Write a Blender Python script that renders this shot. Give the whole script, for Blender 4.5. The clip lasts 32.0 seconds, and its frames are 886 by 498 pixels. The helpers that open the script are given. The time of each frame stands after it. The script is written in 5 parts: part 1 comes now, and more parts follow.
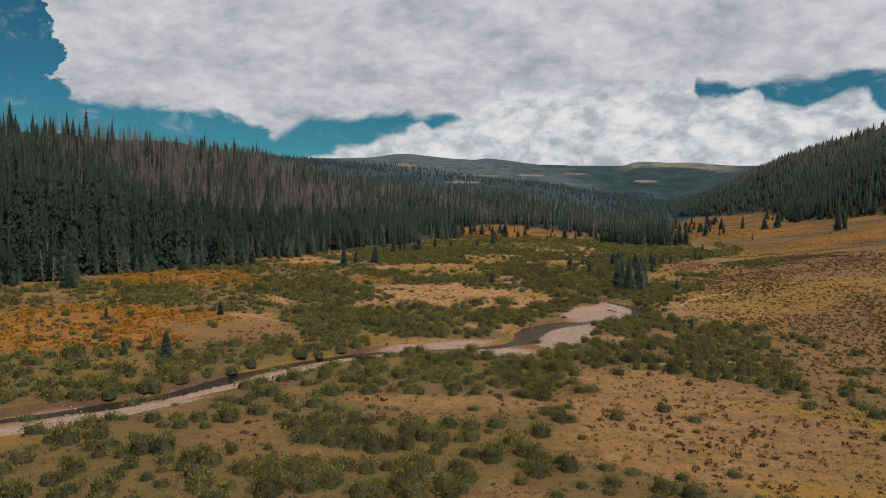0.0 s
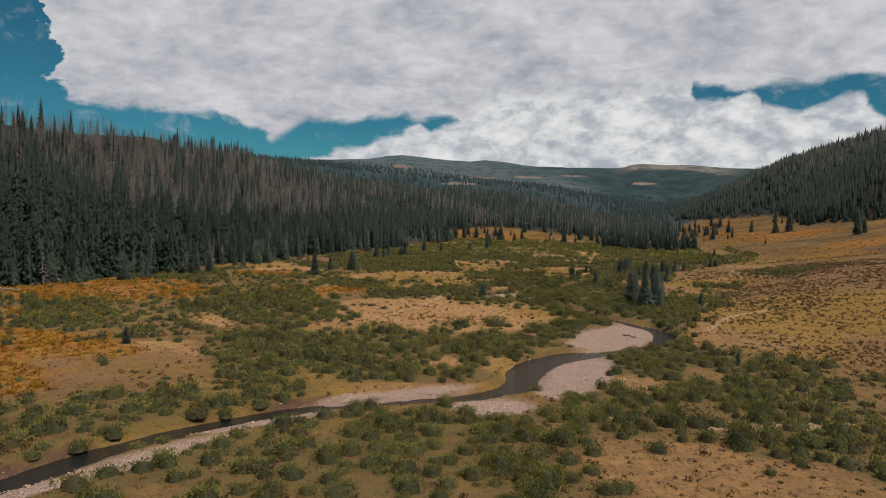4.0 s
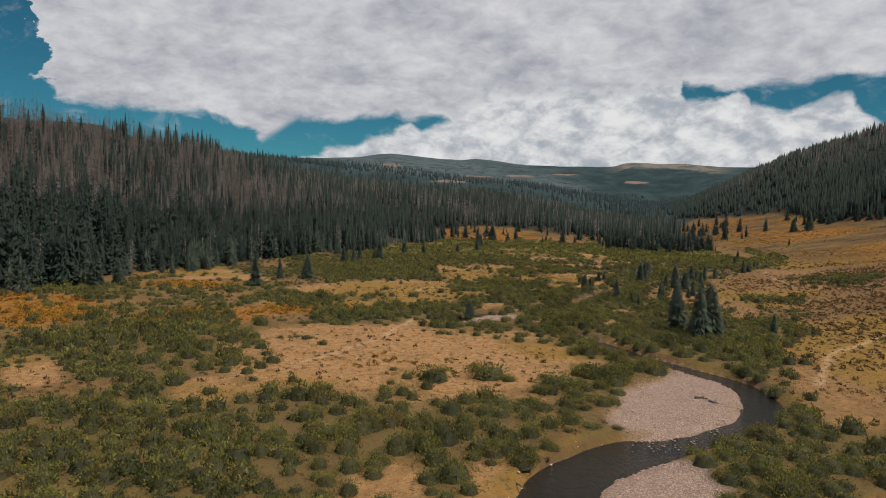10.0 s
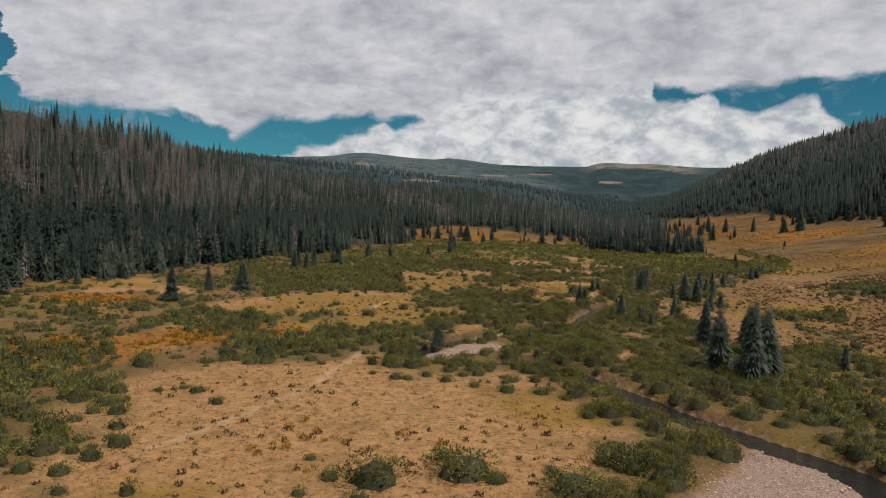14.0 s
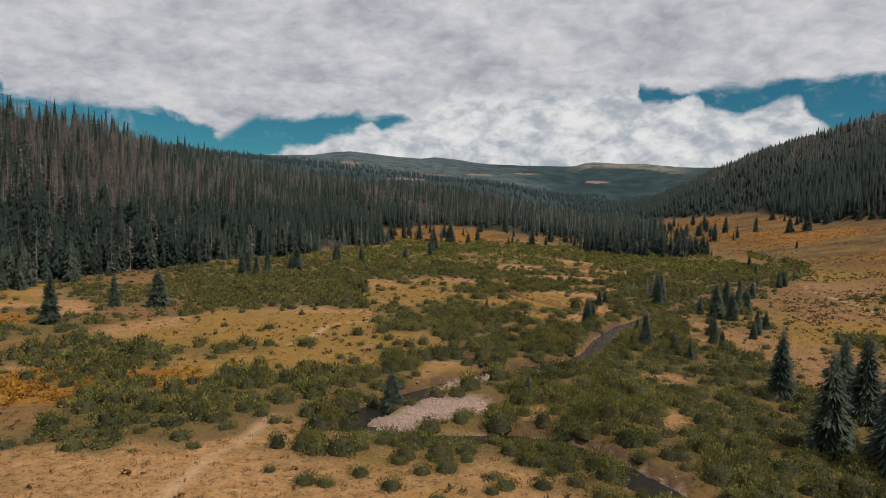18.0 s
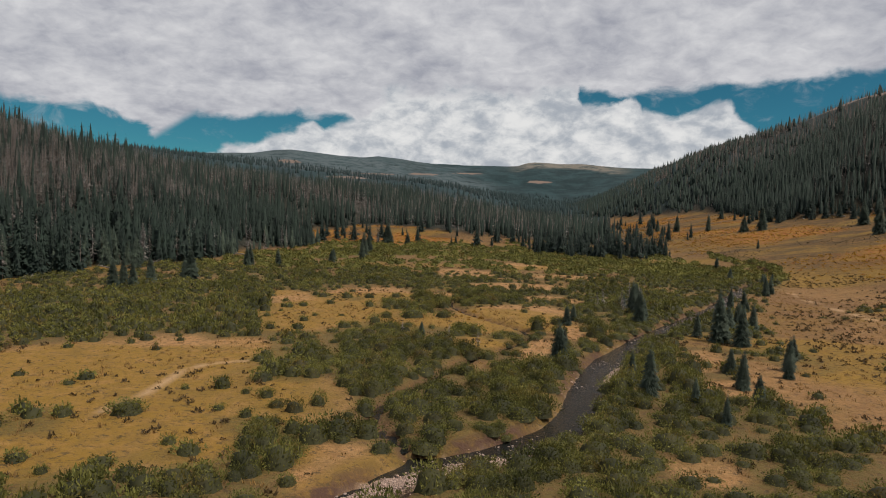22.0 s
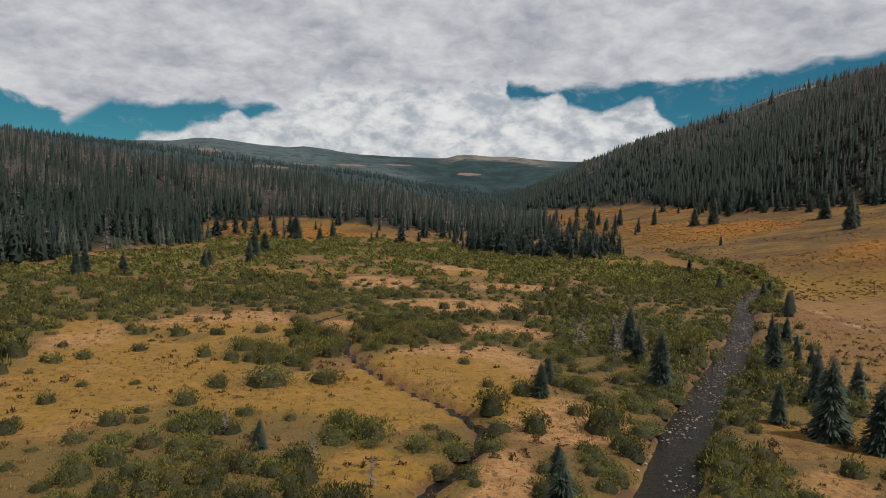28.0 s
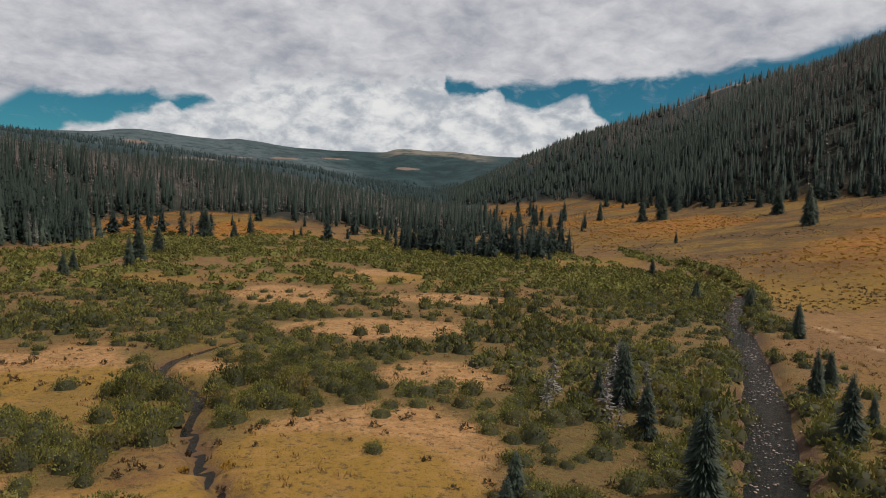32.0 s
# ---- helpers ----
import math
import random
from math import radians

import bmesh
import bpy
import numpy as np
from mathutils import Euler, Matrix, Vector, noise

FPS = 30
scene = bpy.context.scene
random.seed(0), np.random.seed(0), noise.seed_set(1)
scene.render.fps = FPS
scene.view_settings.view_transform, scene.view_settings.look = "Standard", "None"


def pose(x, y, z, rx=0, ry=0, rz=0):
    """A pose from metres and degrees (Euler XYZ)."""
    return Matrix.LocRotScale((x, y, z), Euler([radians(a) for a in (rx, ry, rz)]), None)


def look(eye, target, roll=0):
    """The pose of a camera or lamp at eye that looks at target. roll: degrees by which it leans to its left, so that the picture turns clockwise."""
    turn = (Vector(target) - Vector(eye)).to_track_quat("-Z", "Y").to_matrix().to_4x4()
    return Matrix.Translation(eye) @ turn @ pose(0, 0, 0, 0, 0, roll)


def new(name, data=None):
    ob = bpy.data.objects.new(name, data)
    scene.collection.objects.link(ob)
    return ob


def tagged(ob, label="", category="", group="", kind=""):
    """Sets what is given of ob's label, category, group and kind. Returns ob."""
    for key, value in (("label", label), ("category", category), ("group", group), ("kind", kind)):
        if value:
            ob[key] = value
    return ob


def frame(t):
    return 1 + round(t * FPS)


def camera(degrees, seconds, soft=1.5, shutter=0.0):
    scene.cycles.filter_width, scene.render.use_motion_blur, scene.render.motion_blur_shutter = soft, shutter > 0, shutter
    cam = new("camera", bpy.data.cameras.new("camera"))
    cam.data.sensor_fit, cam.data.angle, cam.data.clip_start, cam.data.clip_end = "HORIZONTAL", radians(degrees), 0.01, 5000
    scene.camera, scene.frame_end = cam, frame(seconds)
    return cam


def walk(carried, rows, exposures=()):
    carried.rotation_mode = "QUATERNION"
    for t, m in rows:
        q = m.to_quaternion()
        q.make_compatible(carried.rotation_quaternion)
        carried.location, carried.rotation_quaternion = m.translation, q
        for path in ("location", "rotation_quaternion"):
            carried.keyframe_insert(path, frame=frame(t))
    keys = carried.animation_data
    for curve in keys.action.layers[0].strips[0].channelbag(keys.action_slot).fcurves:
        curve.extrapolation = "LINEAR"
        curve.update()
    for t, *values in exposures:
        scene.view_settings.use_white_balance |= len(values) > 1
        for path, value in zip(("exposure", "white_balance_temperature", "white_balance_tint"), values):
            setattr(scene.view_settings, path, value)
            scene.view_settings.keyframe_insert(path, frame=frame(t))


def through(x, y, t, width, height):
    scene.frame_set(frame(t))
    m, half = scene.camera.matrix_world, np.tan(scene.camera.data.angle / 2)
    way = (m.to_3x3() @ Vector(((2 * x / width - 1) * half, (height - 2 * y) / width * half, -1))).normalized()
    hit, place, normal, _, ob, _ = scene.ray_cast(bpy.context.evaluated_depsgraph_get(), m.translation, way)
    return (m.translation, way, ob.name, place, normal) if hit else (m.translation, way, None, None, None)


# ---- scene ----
cam = camera(65.8, 32.0, soft=1.0)
PATH = [
    (0, (4.90, -0.26, 24.11), (-11.21, 98.24, 17.90), 1.15),
    (0.5, (4.81, 3.92, 24.08), (-11.29, 102.43, 17.96), 1.17),
    (1, (4.71, 8.10, 24.06), (-11.37, 106.61, 17.92), 1.20),
    (1.5, (4.59, 12.27, 24.02), (-11.46, 110.79, 17.88), 1.22),
    (2, (4.47, 16.44, 23.96), (-11.57, 114.96, 17.89), 1.25),
    (2.5, (4.31, 20.60, 23.88), (-11.69, 119.12, 17.81), 1.27),
    (3, (4.13, 24.74, 23.78), (-11.82, 123.27, 17.70), 1.28),
    (3.5, (3.92, 28.87, 23.64), (-11.83, 127.45, 17.67), 1.30),
    (5.5, (2.84, 45.43, 22.93), (-12.85, 144.03, 17.10), 1.33),
    (6, (2.53, 49.62, 22.75), (-13.15, 148.22, 16.93), 1.33),
    (6.5, (2.21, 53.85, 22.59), (-13.43, 152.45, 16.79), 1.32),
    (7, (1.88, 58.11, 22.44), (-13.73, 156.71, 16.66), 1.32),
    (7.5, (1.53, 62.40, 22.31), (-14.04, 161.01, 16.54), 1.32),
    (8, (1.13, 66.71, 22.17), (-14.35, 165.33, 16.42), 1.31),
    (8.5, (0.70, 71.04, 22.04), (-14.55, 169.70, 16.30), 1.31),
    (9, (0.24, 75.36, 21.92), (-14.82, 174.05, 16.10), 1.31),
    (9.5, (-0.22, 79.66, 21.80), (-14.93, 178.40, 15.96), 1.31),
    (10, (-0.68, 83.95, 21.70), (-15.09, 182.73, 15.77), 1.31),
    (10.5, (-1.15, 88.24, 21.60), (-15.17, 187.07, 15.66), 1.31),
    (11, (-1.60, 92.54, 21.50), (-15.12, 191.45, 15.58), 1.31),
    (11.5, (-2.05, 96.88, 21.41), (-15.12, 195.85, 15.57), 1.32),
    (12, (-2.47, 101.22, 21.32), (-15.07, 200.25, 15.49), 1.33),
    (12.5, (-2.84, 105.54, 21.23), (-15.01, 204.63, 15.39), 1.34),
    (13, (-3.13, 109.83, 21.13), (-14.87, 208.97, 15.29), 1.35),
    (13.5, (-3.34, 114.06, 21.04), (-14.53, 213.26, 15.19), 1.36),
    (14, (-3.47, 118.26, 20.94), (-14.13, 217.51, 15.09), 1.38),
    (14.5, (-3.55, 122.44, 20.84), (-13.72, 221.75, 14.98), 1.39),
    (16.5, (-3.68, 139.49, 20.37), (-12.65, 238.92, 14.63), 1.45),
    (17, (-3.77, 143.95, 20.24), (-12.79, 243.37, 14.47), 1.46),
    (17.5, (-3.92, 148.52, 20.09), (-12.91, 247.94, 14.26), 1.47),
    (18, (-4.08, 153.14, 19.94), (-12.83, 252.59, 14.10), 1.47),
    (18.5, (-4.22, 157.74, 19.79), (-12.51, 257.22, 13.89), 1.48),
    (19, (-4.27, 162.24, 19.63), (-11.91, 261.77, 13.74), 1.48),
    (19.5, (-4.22, 166.58, 19.47), (-11.34, 266.15, 13.61), 1.48),
    (20, (-4.09, 170.82, 19.32), (-10.68, 270.43, 13.47), 1.49),
    (20.5, (-3.93, 175.05, 19.16), (-9.88, 274.70, 13.35), 1.49),
    (21, (-3.78, 179.33, 19.02), (-8.29, 279.07, 13.32), 1.50),
    (21.5, (-3.68, 183.73, 18.87), (-6.23, 283.54, 13.22), 1.52),
    (22, (-3.60, 188.23, 18.74), (-4.14, 288.07, 13.11), 1.54),
    (22.5, (-3.51, 192.77, 18.63), (-2.26, 292.60, 13.01), 1.57),
    (23, (-3.38, 197.30, 18.53), (-0.36, 297.10, 12.92), 1.59),
    (23.5, (-3.17, 201.79, 18.45), (1.25, 301.53, 12.80), 1.61),
    (24, (-2.89, 206.23, 18.38), (2.92, 305.90, 12.75), 1.63),
    (24.5, (-2.56, 210.61, 18.33), (4.45, 310.20, 12.63), 1.65),
    (25, (-2.17, 214.93, 18.28), (5.23, 314.49, 12.48), 1.67),
    (25.5, (-1.73, 219.19, 18.22), (5.66, 318.74, 12.31), 1.69),
    (27.5, (0.38, 235.79, 18.00), (7.81, 335.31, 11.61), 1.78),
    (28, (0.98, 239.86, 17.95), (10.72, 339.18, 11.50), 1.80),
    (28.5, (1.62, 243.91, 17.89), (16.93, 342.53, 11.49), 1.82),
    (29, (2.29, 247.91, 17.84), (20.37, 346.05, 11.42), 1.84),
    (29.5, (2.99, 251.83, 17.78), (21.44, 349.90, 11.34), 1.86),
    (30, (3.72, 255.64, 17.72), (22.20, 353.69, 11.16), 1.89),
    (30.5, (4.49, 259.31, 17.65), (22.95, 357.36, 11.00), 1.91),
    (31, (5.29, 262.88, 17.58), (23.80, 360.92, 10.88), 1.93),
    (31.5, (6.11, 266.37, 17.50), (24.65, 364.40, 10.64), 1.96),
    (32, (6.93, 269.83, 17.42), (25.48, 367.85, 10.54), 1.98),
]
walk(cam, [(t, look(eye, target, roll)) for t, eye, target, roll in PATH], exposures=[(0.0, 0.0), (32.0, 0.0)])

# ---- sky, clouds and sun ----
SUN_TO = Vector((0.50, -0.20, 0.84)).normalized()
sun_data = bpy.data.lights.new("sun", "SUN")
sun_data.energy, sun_data.angle, sun_data.color = 3.6, radians(0.8), (1.0, 0.93, 0.82)
sun = new("sun", sun_data)
sun.matrix_world = look(SUN_TO * 900, (0, 0, 0))


class Graph:
    """Short hand for building node trees."""

    def __init__(self, tree):
        self.tree = tree
        tree.nodes.clear()

    def node(self, kind, **values):
        n = self.tree.nodes.new(kind)
        for key, value in values.items():
            if key in n.inputs:
                if hasattr(value, "links"):
                    self.tree.links.new(value, n.inputs[key])
                else:
                    n.inputs[key].default_value = value
        return n

    def math(self, op, a, b=0.0, c=0.0, clamp=False):
        n = self.tree.nodes.new("ShaderNodeMath")
        n.operation, n.use_clamp = op, clamp
        for k, v in enumerate((a, b, c)):
            if hasattr(v, "links"):
                self.tree.links.new(v, n.inputs[k])
            else:
                n.inputs[k].default_value = v
        return n.outputs[0]

    def span(self, value, a, b, lo=0.0, hi=1.0, smooth=True):
        n = self.tree.nodes.new("ShaderNodeMapRange")
        n.interpolation_type = "SMOOTHSTEP" if smooth else "LINEAR"
        self.tree.links.new(value, n.inputs[0])
        for k, v in enumerate((a, b, lo, hi)):
            if hasattr(v, "links"):
                self.tree.links.new(v, n.inputs[k + 1])
            else:
                n.inputs[k + 1].default_value = v
        return n.outputs[0]

    def noise(self, vector, scale, detail=4.0, rough=0.55, distort=0.0):
        n = self.node("ShaderNodeTexNoise", Scale=scale, Detail=detail, Roughness=rough, Distortion=distort)
        if vector is not None:
            self.tree.links.new(vector, n.inputs["Vector"])
        return n.outputs["Fac"]

    def mix(self, fac, a, b, blend="MIX"):
        n = self.tree.nodes.new("ShaderNodeMix")
        n.data_type, n.blend_type = "RGBA", blend
        for sock, v in ((n.inputs[0], fac), (n.inputs[6], a), (n.inputs[7], b)):
            if hasattr(v, "links"):
                self.tree.links.new(v, sock)
            elif isinstance(v, (int, float)):
                sock.default_value = v
            else:
                sock.default_value = (*v[:3], 1.0)
        return n.outputs[2]

    def curve(self, value, lo, hi, points, top):
        """A piecewise linear function of value: points of (value, result), results from 0 to top."""
        n = self.tree.nodes.new("ShaderNodeValToRGB")
        self.tree.links.new(self.span(value, lo, hi, smooth=False), n.inputs[0])
        stops = n.color_ramp.elements
        for k, (at, out) in enumerate(points):
            e = stops[k] if k < 2 else stops.new((at - lo) / (hi - lo))
            e.position = (at - lo) / (hi - lo)
            e.color = (out / top, out / top, out / top, 1)
        s = self.tree.nodes.new("ShaderNodeSeparateColor")
        self.tree.links.new(n.outputs[0], s.inputs[0])
        return self.math("MULTIPLY", s.outputs[0], top)


def make_world():
    world = bpy.data.worlds.new("sky")
    world.use_nodes = True
    scene.world = world
    g = Graph(world.node_tree)
    sky = g.node("ShaderNodeTexSky")
    sky.sky_type, sky.sun_disc = "NISHITA", False
    sky.sun_elevation, sky.sun_rotation = math.asin(SUN_TO.z), math.atan2(SUN_TO.x, SUN_TO.y)
    sky.altitude, sky.air_density, sky.dust_density, sky.ozone_density = 3000, 1.0, 0.3, 2.0
    way = g.node("ShaderNodeTexCoord").outputs["Generated"]
    part_of = g.tree.nodes.new("ShaderNodeSeparateXYZ")
    g.tree.links.new(way, part_of.inputs[0])
    x, y, z = part_of.outputs
    flat = g.math("SQRT", g.math("ADD", g.math("MULTIPLY", x, x), g.math("MULTIPLY", y, y)))
    az = g.math("MULTIPLY", g.math("ARCTAN2", x, y), 57.296)
    el = g.math("MULTIPLY", g.math("ARCTAN2", z, flat), 57.296)
    # the cloud deck lies on a level plane, so that it draws together towards the horizon
    up = g.math("MAXIMUM", g.math("ADD", z, 0.34), 0.05)
    deck = g.node("ShaderNodeCombineXYZ", X=g.math("DIVIDE", x, up), Y=g.math("DIVIDE", y, up), Z=0.0).outputs[0]
    bank = g.node("ShaderNodeCombineXYZ", X=g.math("MULTIPLY", az, 0.10), Y=g.math("MULTIPLY", el, 0.16), Z=0.0).outputs[0]
    billow = g.noise(deck, 4.6, 8, 0.52, 0.2)
    fine = g.noise(deck, 17.0, 7, 0.60, 0.3)
    puff = g.noise(bank, 2.6, 8, 0.58, 0.3)
    ragged = g.math("MULTIPLY", g.math("SUBTRACT", puff, 0.5), 5.5)
    el_w = g.math("ADD", el, ragged)
    upper = g.curve(g.math("ADD", az, g.math("MULTIPLY", ragged, 0.9)), -60, 60, [(-60, 20), (-40.8, 17), (-39.2, 13.5), (-38.6, 9.5), (-37.4, 7.4), (-33, 7.0), (-26.9, 7.0), (-25.2, 6.3), (-23, 5.3), (-20.8, 6.9),
                                  (-13, 7.5), (-8, 7.5), (-5, 5), (9, 6), (10.2, 10.1), (15, 9.8), (23, 10.1), (31, 10.6), (37, 11.6), (42, 12.8), (60, 16)], 30)
    lower = g.curve(az, -60, 60, [(-60, 0), (-30, 1.5), (-19.8, 3.9), (-16, 5.1), (-12.6, 6.0), (-11.4, 7.1), (-10.2, 6.1), (-7.4, 7.4), (-5, 9.5), (6.3, 9.5), (9.8, 9.9), (10.8, 8.4), (12.9, 8.6),
                                  (14.8, 9.5), (15.4, 8.0), (18, 7.7), (21.9, 8.6), (23.0, 7.2), (25.7, 5.4), (30, 1), (60, 0)], 30)
    below_top = g.span(g.math("SUBTRACT", upper, g.math("ADD", el, g.math("MULTIPLY", ragged, 0.6))), -0.35, 0.5)
    above_low = g.span(g.math("SUBTRACT", g.math("ADD", el, g.math("MULTIPLY", ragged, 0.5)), lower), -0.25, 0.35)
    gap = g.math("MULTIPLY", below_top, above_low)
    wisp = g.span(g.noise(bank, 3.5, 6, 0.65, 0.6), 0.52, 0.85)
    cover = g.math("SUBTRACT", 1.0, g.math("MULTIPLY", gap, g.math("SUBTRACT", 1.0, g.math("MULTIPLY", wisp, 0.5))))
    # brightness of the cloud: soft grey bellies and white tops
    swell = g.math("MULTIPLY", g.math("SUBTRACT", billow, 0.5), 1.9)
    curl = g.math("MULTIPLY", g.math("SUBTRACT", fine, 0.5), 1.5)
    belly = g.math("ADD", g.math("ADD", swell, curl), 0.56, clamp=True)
    deck_tone = g.mix(belly, (0.34, 0.352, 0.405), (0.64, 0.64, 0.66))
    bank_tone = g.mix(g.span(g.math("ADD", g.math("MULTIPLY", puff, 0.6), g.math("MULTIPLY", g.noise(bank, 6.5, 8, 0.6, 0.3), 0.4)), 0.36, 0.62), (0.37, 0.405, 0.455), (0.76, 0.76, 0.755))
    is_bank = g.span(g.math("SUBTRACT", g.math("ADD", lower, 0.4), el_w), -0.5, 1.0)
    cloud = g.mix(is_bank, deck_tone, bank_tone)
    blue = g.mix(1.0, sky.outputs[0], (0.015, 0.045, 0.043), "MULTIPLY")
    lit = g.mix(cover, blue, cloud)
    # the land hides what lies below the horizon
    lit = g.mix(g.span(z, -0.06, 0.0), (0.10, 0.09, 0.07), lit)
    bg = g.node("ShaderNodeBackground", Color=lit, Strength=1.0)
    out = g.node("ShaderNodeOutputWorld")
    g.tree.links.new(bg.outputs[0], out.inputs[0])


make_world()


# ---- materials ----
def material(name, rough=0.85):
    m = bpy.data.materials.new(name)
    m.use_nodes = True
    g = Graph(m.node_tree)
    b = g.node("ShaderNodeBsdfPrincipled", Roughness=rough)
    b.inputs["Specular IOR Level"].default_value = 0.25
    out = g.node("ShaderNodeOutputMaterial")
    g.tree.links.new(b.outputs[0], out.inputs[0])
    return m, g, b


def finish(g, b, colour, bump=None, strength=0.3, distance=0.1):
    if hasattr(colour, "links"):
        g.tree.links.new(colour, b.inputs["Base Color"])
    else:
        b.inputs["Base Color"].default_value = (*colour, 1)
    if bump is not None:
        n = g.node("ShaderNodeBump", Strength=strength, Distance=distance, Height=bump)
        g.tree.links.new(n.outputs[0], b.inputs["Normal"])


def leaf_material(name, dark, light, dry, through=0.25, dryness=0.6):
    """Leaves or needles: colour by plant, by leaf and by a slow drift over the land."""
    m, g, b = material(name, 0.75)
    geo = g.node("ShaderNodeNewGeometry")
    each = geo.outputs["Random Per Island"]
    plant = g.node("ShaderNodeObjectInfo").outputs["Random"]
    clump = g.span(g.noise(geo.outputs["Position"], 0.36, 3, 0.6), 0.36, 0.64)
    slow = g.span(g.noise(geo.outputs["Position"], 0.07, 3), 0.35, 0.65)
    tone = g.math("ADD", g.math("MULTIPLY", each, 0.26), g.math("ADD", g.math("MULTIPLY", clump, 0.44), g.math("ADD", g.math("MULTIPLY", slow, 0.18), g.math("MULTIPLY", plant, 0.12))))
    col = g.mix(tone, dark, light)
    col = g.mix(g.span(g.noise(geo.outputs["Position"], 0.23, 4, 0.65), 0.52, 0.72, 0.0, dryness), col, dry)
    finish(g, b, col)
    t = g.node("ShaderNodeBsdfTranslucent", Color=col)
    mixed = g.node("ShaderNodeMixShader", Fac=through)
    g.tree.links.new(b.outputs[0], mixed.inputs[1])
    g.tree.links.new(t.outputs[0], mixed.inputs[2])
    out = [n for n in g.tree.nodes if n.bl_idname == "ShaderNodeOutputMaterial"][0]
    g.tree.links.new(mixed.outputs[0], out.inputs[0])
    return m


def plain_material(name, a, b_col, scale, rough=0.85, bump=0.3, stretch=(1, 1, 1)):
    m, g, b = material(name, rough)
    at = g.node("ShaderNodeTexCoord").outputs["Object"]
    mp = g.node("ShaderNodeMapping", Vector=at, Scale=stretch)
    n1 = g.noise(mp.outputs[0], scale, 6, 0.6)
    n2 = g.noise(mp.outputs[0], scale * 0.13, 3)
    each = g.math("MULTIPLY", g.node("ShaderNodeObjectInfo").outputs["Random"], 0.3)
    isl = g.math("MULTIPLY", g.node("ShaderNodeNewGeometry").outputs["Random Per Island"], 0.35)
    tone = g.math("ADD", g.math("ADD", g.math("MULTIPLY", n1, 0.5), g.math("MULTIPLY", n2, 0.35)), g.math("SUBTRACT", g.math("ADD", each, isl), 0.25))
    finish(g, b, g.mix(tone, a, b_col), n1, bump, 0.05)
    return m


WILLOW = leaf_material("willow_leaves", (0.015, 0.023, 0.007), (0.245, 0.228, 0.056), (0.265, 0.158, 0.042), 0.28, 0.55)
# inner twigs as one dark colour, with the shade inside the bush in it
TWIG_SHADE = leaf_material("willow_twig_shade", (0.014, 0.016, 0.006), (0.050, 0.047, 0.015), (0.050, 0.035, 0.012), 0.0)
SHRUB = leaf_material("dry_shrub_leaves", (0.050, 0.034, 0.018), (0.145, 0.096, 0.042), (0.165, 0.082, 0.036))
SAGE = leaf_material("sage_leaves", (0.050, 0.036, 0.020), (0.125, 0.090, 0.048), (0.14, 0.075, 0.032))
GOLD = leaf_material("golden_leaves", (0.13, 0.064, 0.008), (0.44, 0.235, 0.022), (0.34, 0.100, 0.012))
NEEDLES = leaf_material("spruce_needles", (0.005, 0.010, 0.008), (0.025, 0.041, 0.030), (0.030, 0.042, 0.032), 0.12, 0.3)
YOUNG_NEEDLES = leaf_material("young_spruce_needles", (0.010, 0.018, 0.013), (0.078, 0.100, 0.070), (0.082, 0.098, 0.072), 0.15, 0.3)
GREY_NEEDLES = leaf_material("dead_spruce_twigs", (0.095, 0.084, 0.078), (0.250, 0.218, 0.203), (0.255, 0.212, 0.190), 0.06)
# blue-green shift of these two far materials: distance haze put into their colour
HAZED_NEEDLES = leaf_material("hazed_spruce_needles", (0.006, 0.016, 0.017), (0.026, 0.046, 0.046), (0.030, 0.050, 0.050), 0.1, 0.3)
HAZED_GREY = leaf_material("hazed_dead_twigs", (0.050, 0.058, 0.058), (0.125, 0.135, 0.135), (0.13, 0.13, 0.125), 0.06)
BARK = plain_material("spruce_bark", (0.05, 0.038, 0.030), (0.16, 0.125, 0.10), 9, 0.95, 0.5, (1, 1, 0.2))
GREY_WOOD = plain_material("weathered_wood", (0.12, 0.105, 0.095), (0.34, 0.30, 0.27), 8, 0.9, 0.4, (1, 1, 0.15))
STONE = plain_material("river_stone", (0.30, 0.190, 0.145), (0.66, 0.465, 0.370), 5, 0.8, 0.3)
WET_STONE = plain_material("wet_stone", (0.14, 0.10, 0.085), (0.48, 0.36, 0.30), 5, 0.5, 0.3)
SNAG_WOOD = plain_material("snag_wood", (0.085, 0.068, 0.060), (0.265, 0.212, 0.185), 8, 0.9, 0.3, (1, 1, 0.15))
GRASS = leaf_material("dry_grass", (0.13, 0.072, 0.024), (0.38, 0.225, 0.080), (0.30, 0.17, 0.04), 0.2)


# ---- the lie of the land ----
def lattice(ix, iy, seed):
    h = (ix * 374761393 + iy * 668265263 + seed * 974634541) & 0x7FFFFFFF
    h = ((h ^ (h >> 13)) * 1274126177) & 0x7FFFFFFF
    return ((h ^ (h >> 16)) & 0xFFFF) / 65535.0


def value_noise(x, y, seed=0):
    x, y = np.asarray(x, float), np.asarray(y, float)
    ix, iy = np.floor(x).astype(np.int64), np.floor(y).astype(np.int64)
    u, v = x - ix, y - iy
    u, v = u * u * (3 - 2 * u), v * v * (3 - 2 * v)
    a = lattice(ix, iy, seed) * (1 - u) + lattice(ix + 1, iy, seed) * u
    b = lattice(ix, iy + 1, seed) * (1 - u) + lattice(ix + 1, iy + 1, seed) * u
    return a * (1 - v) + b * v


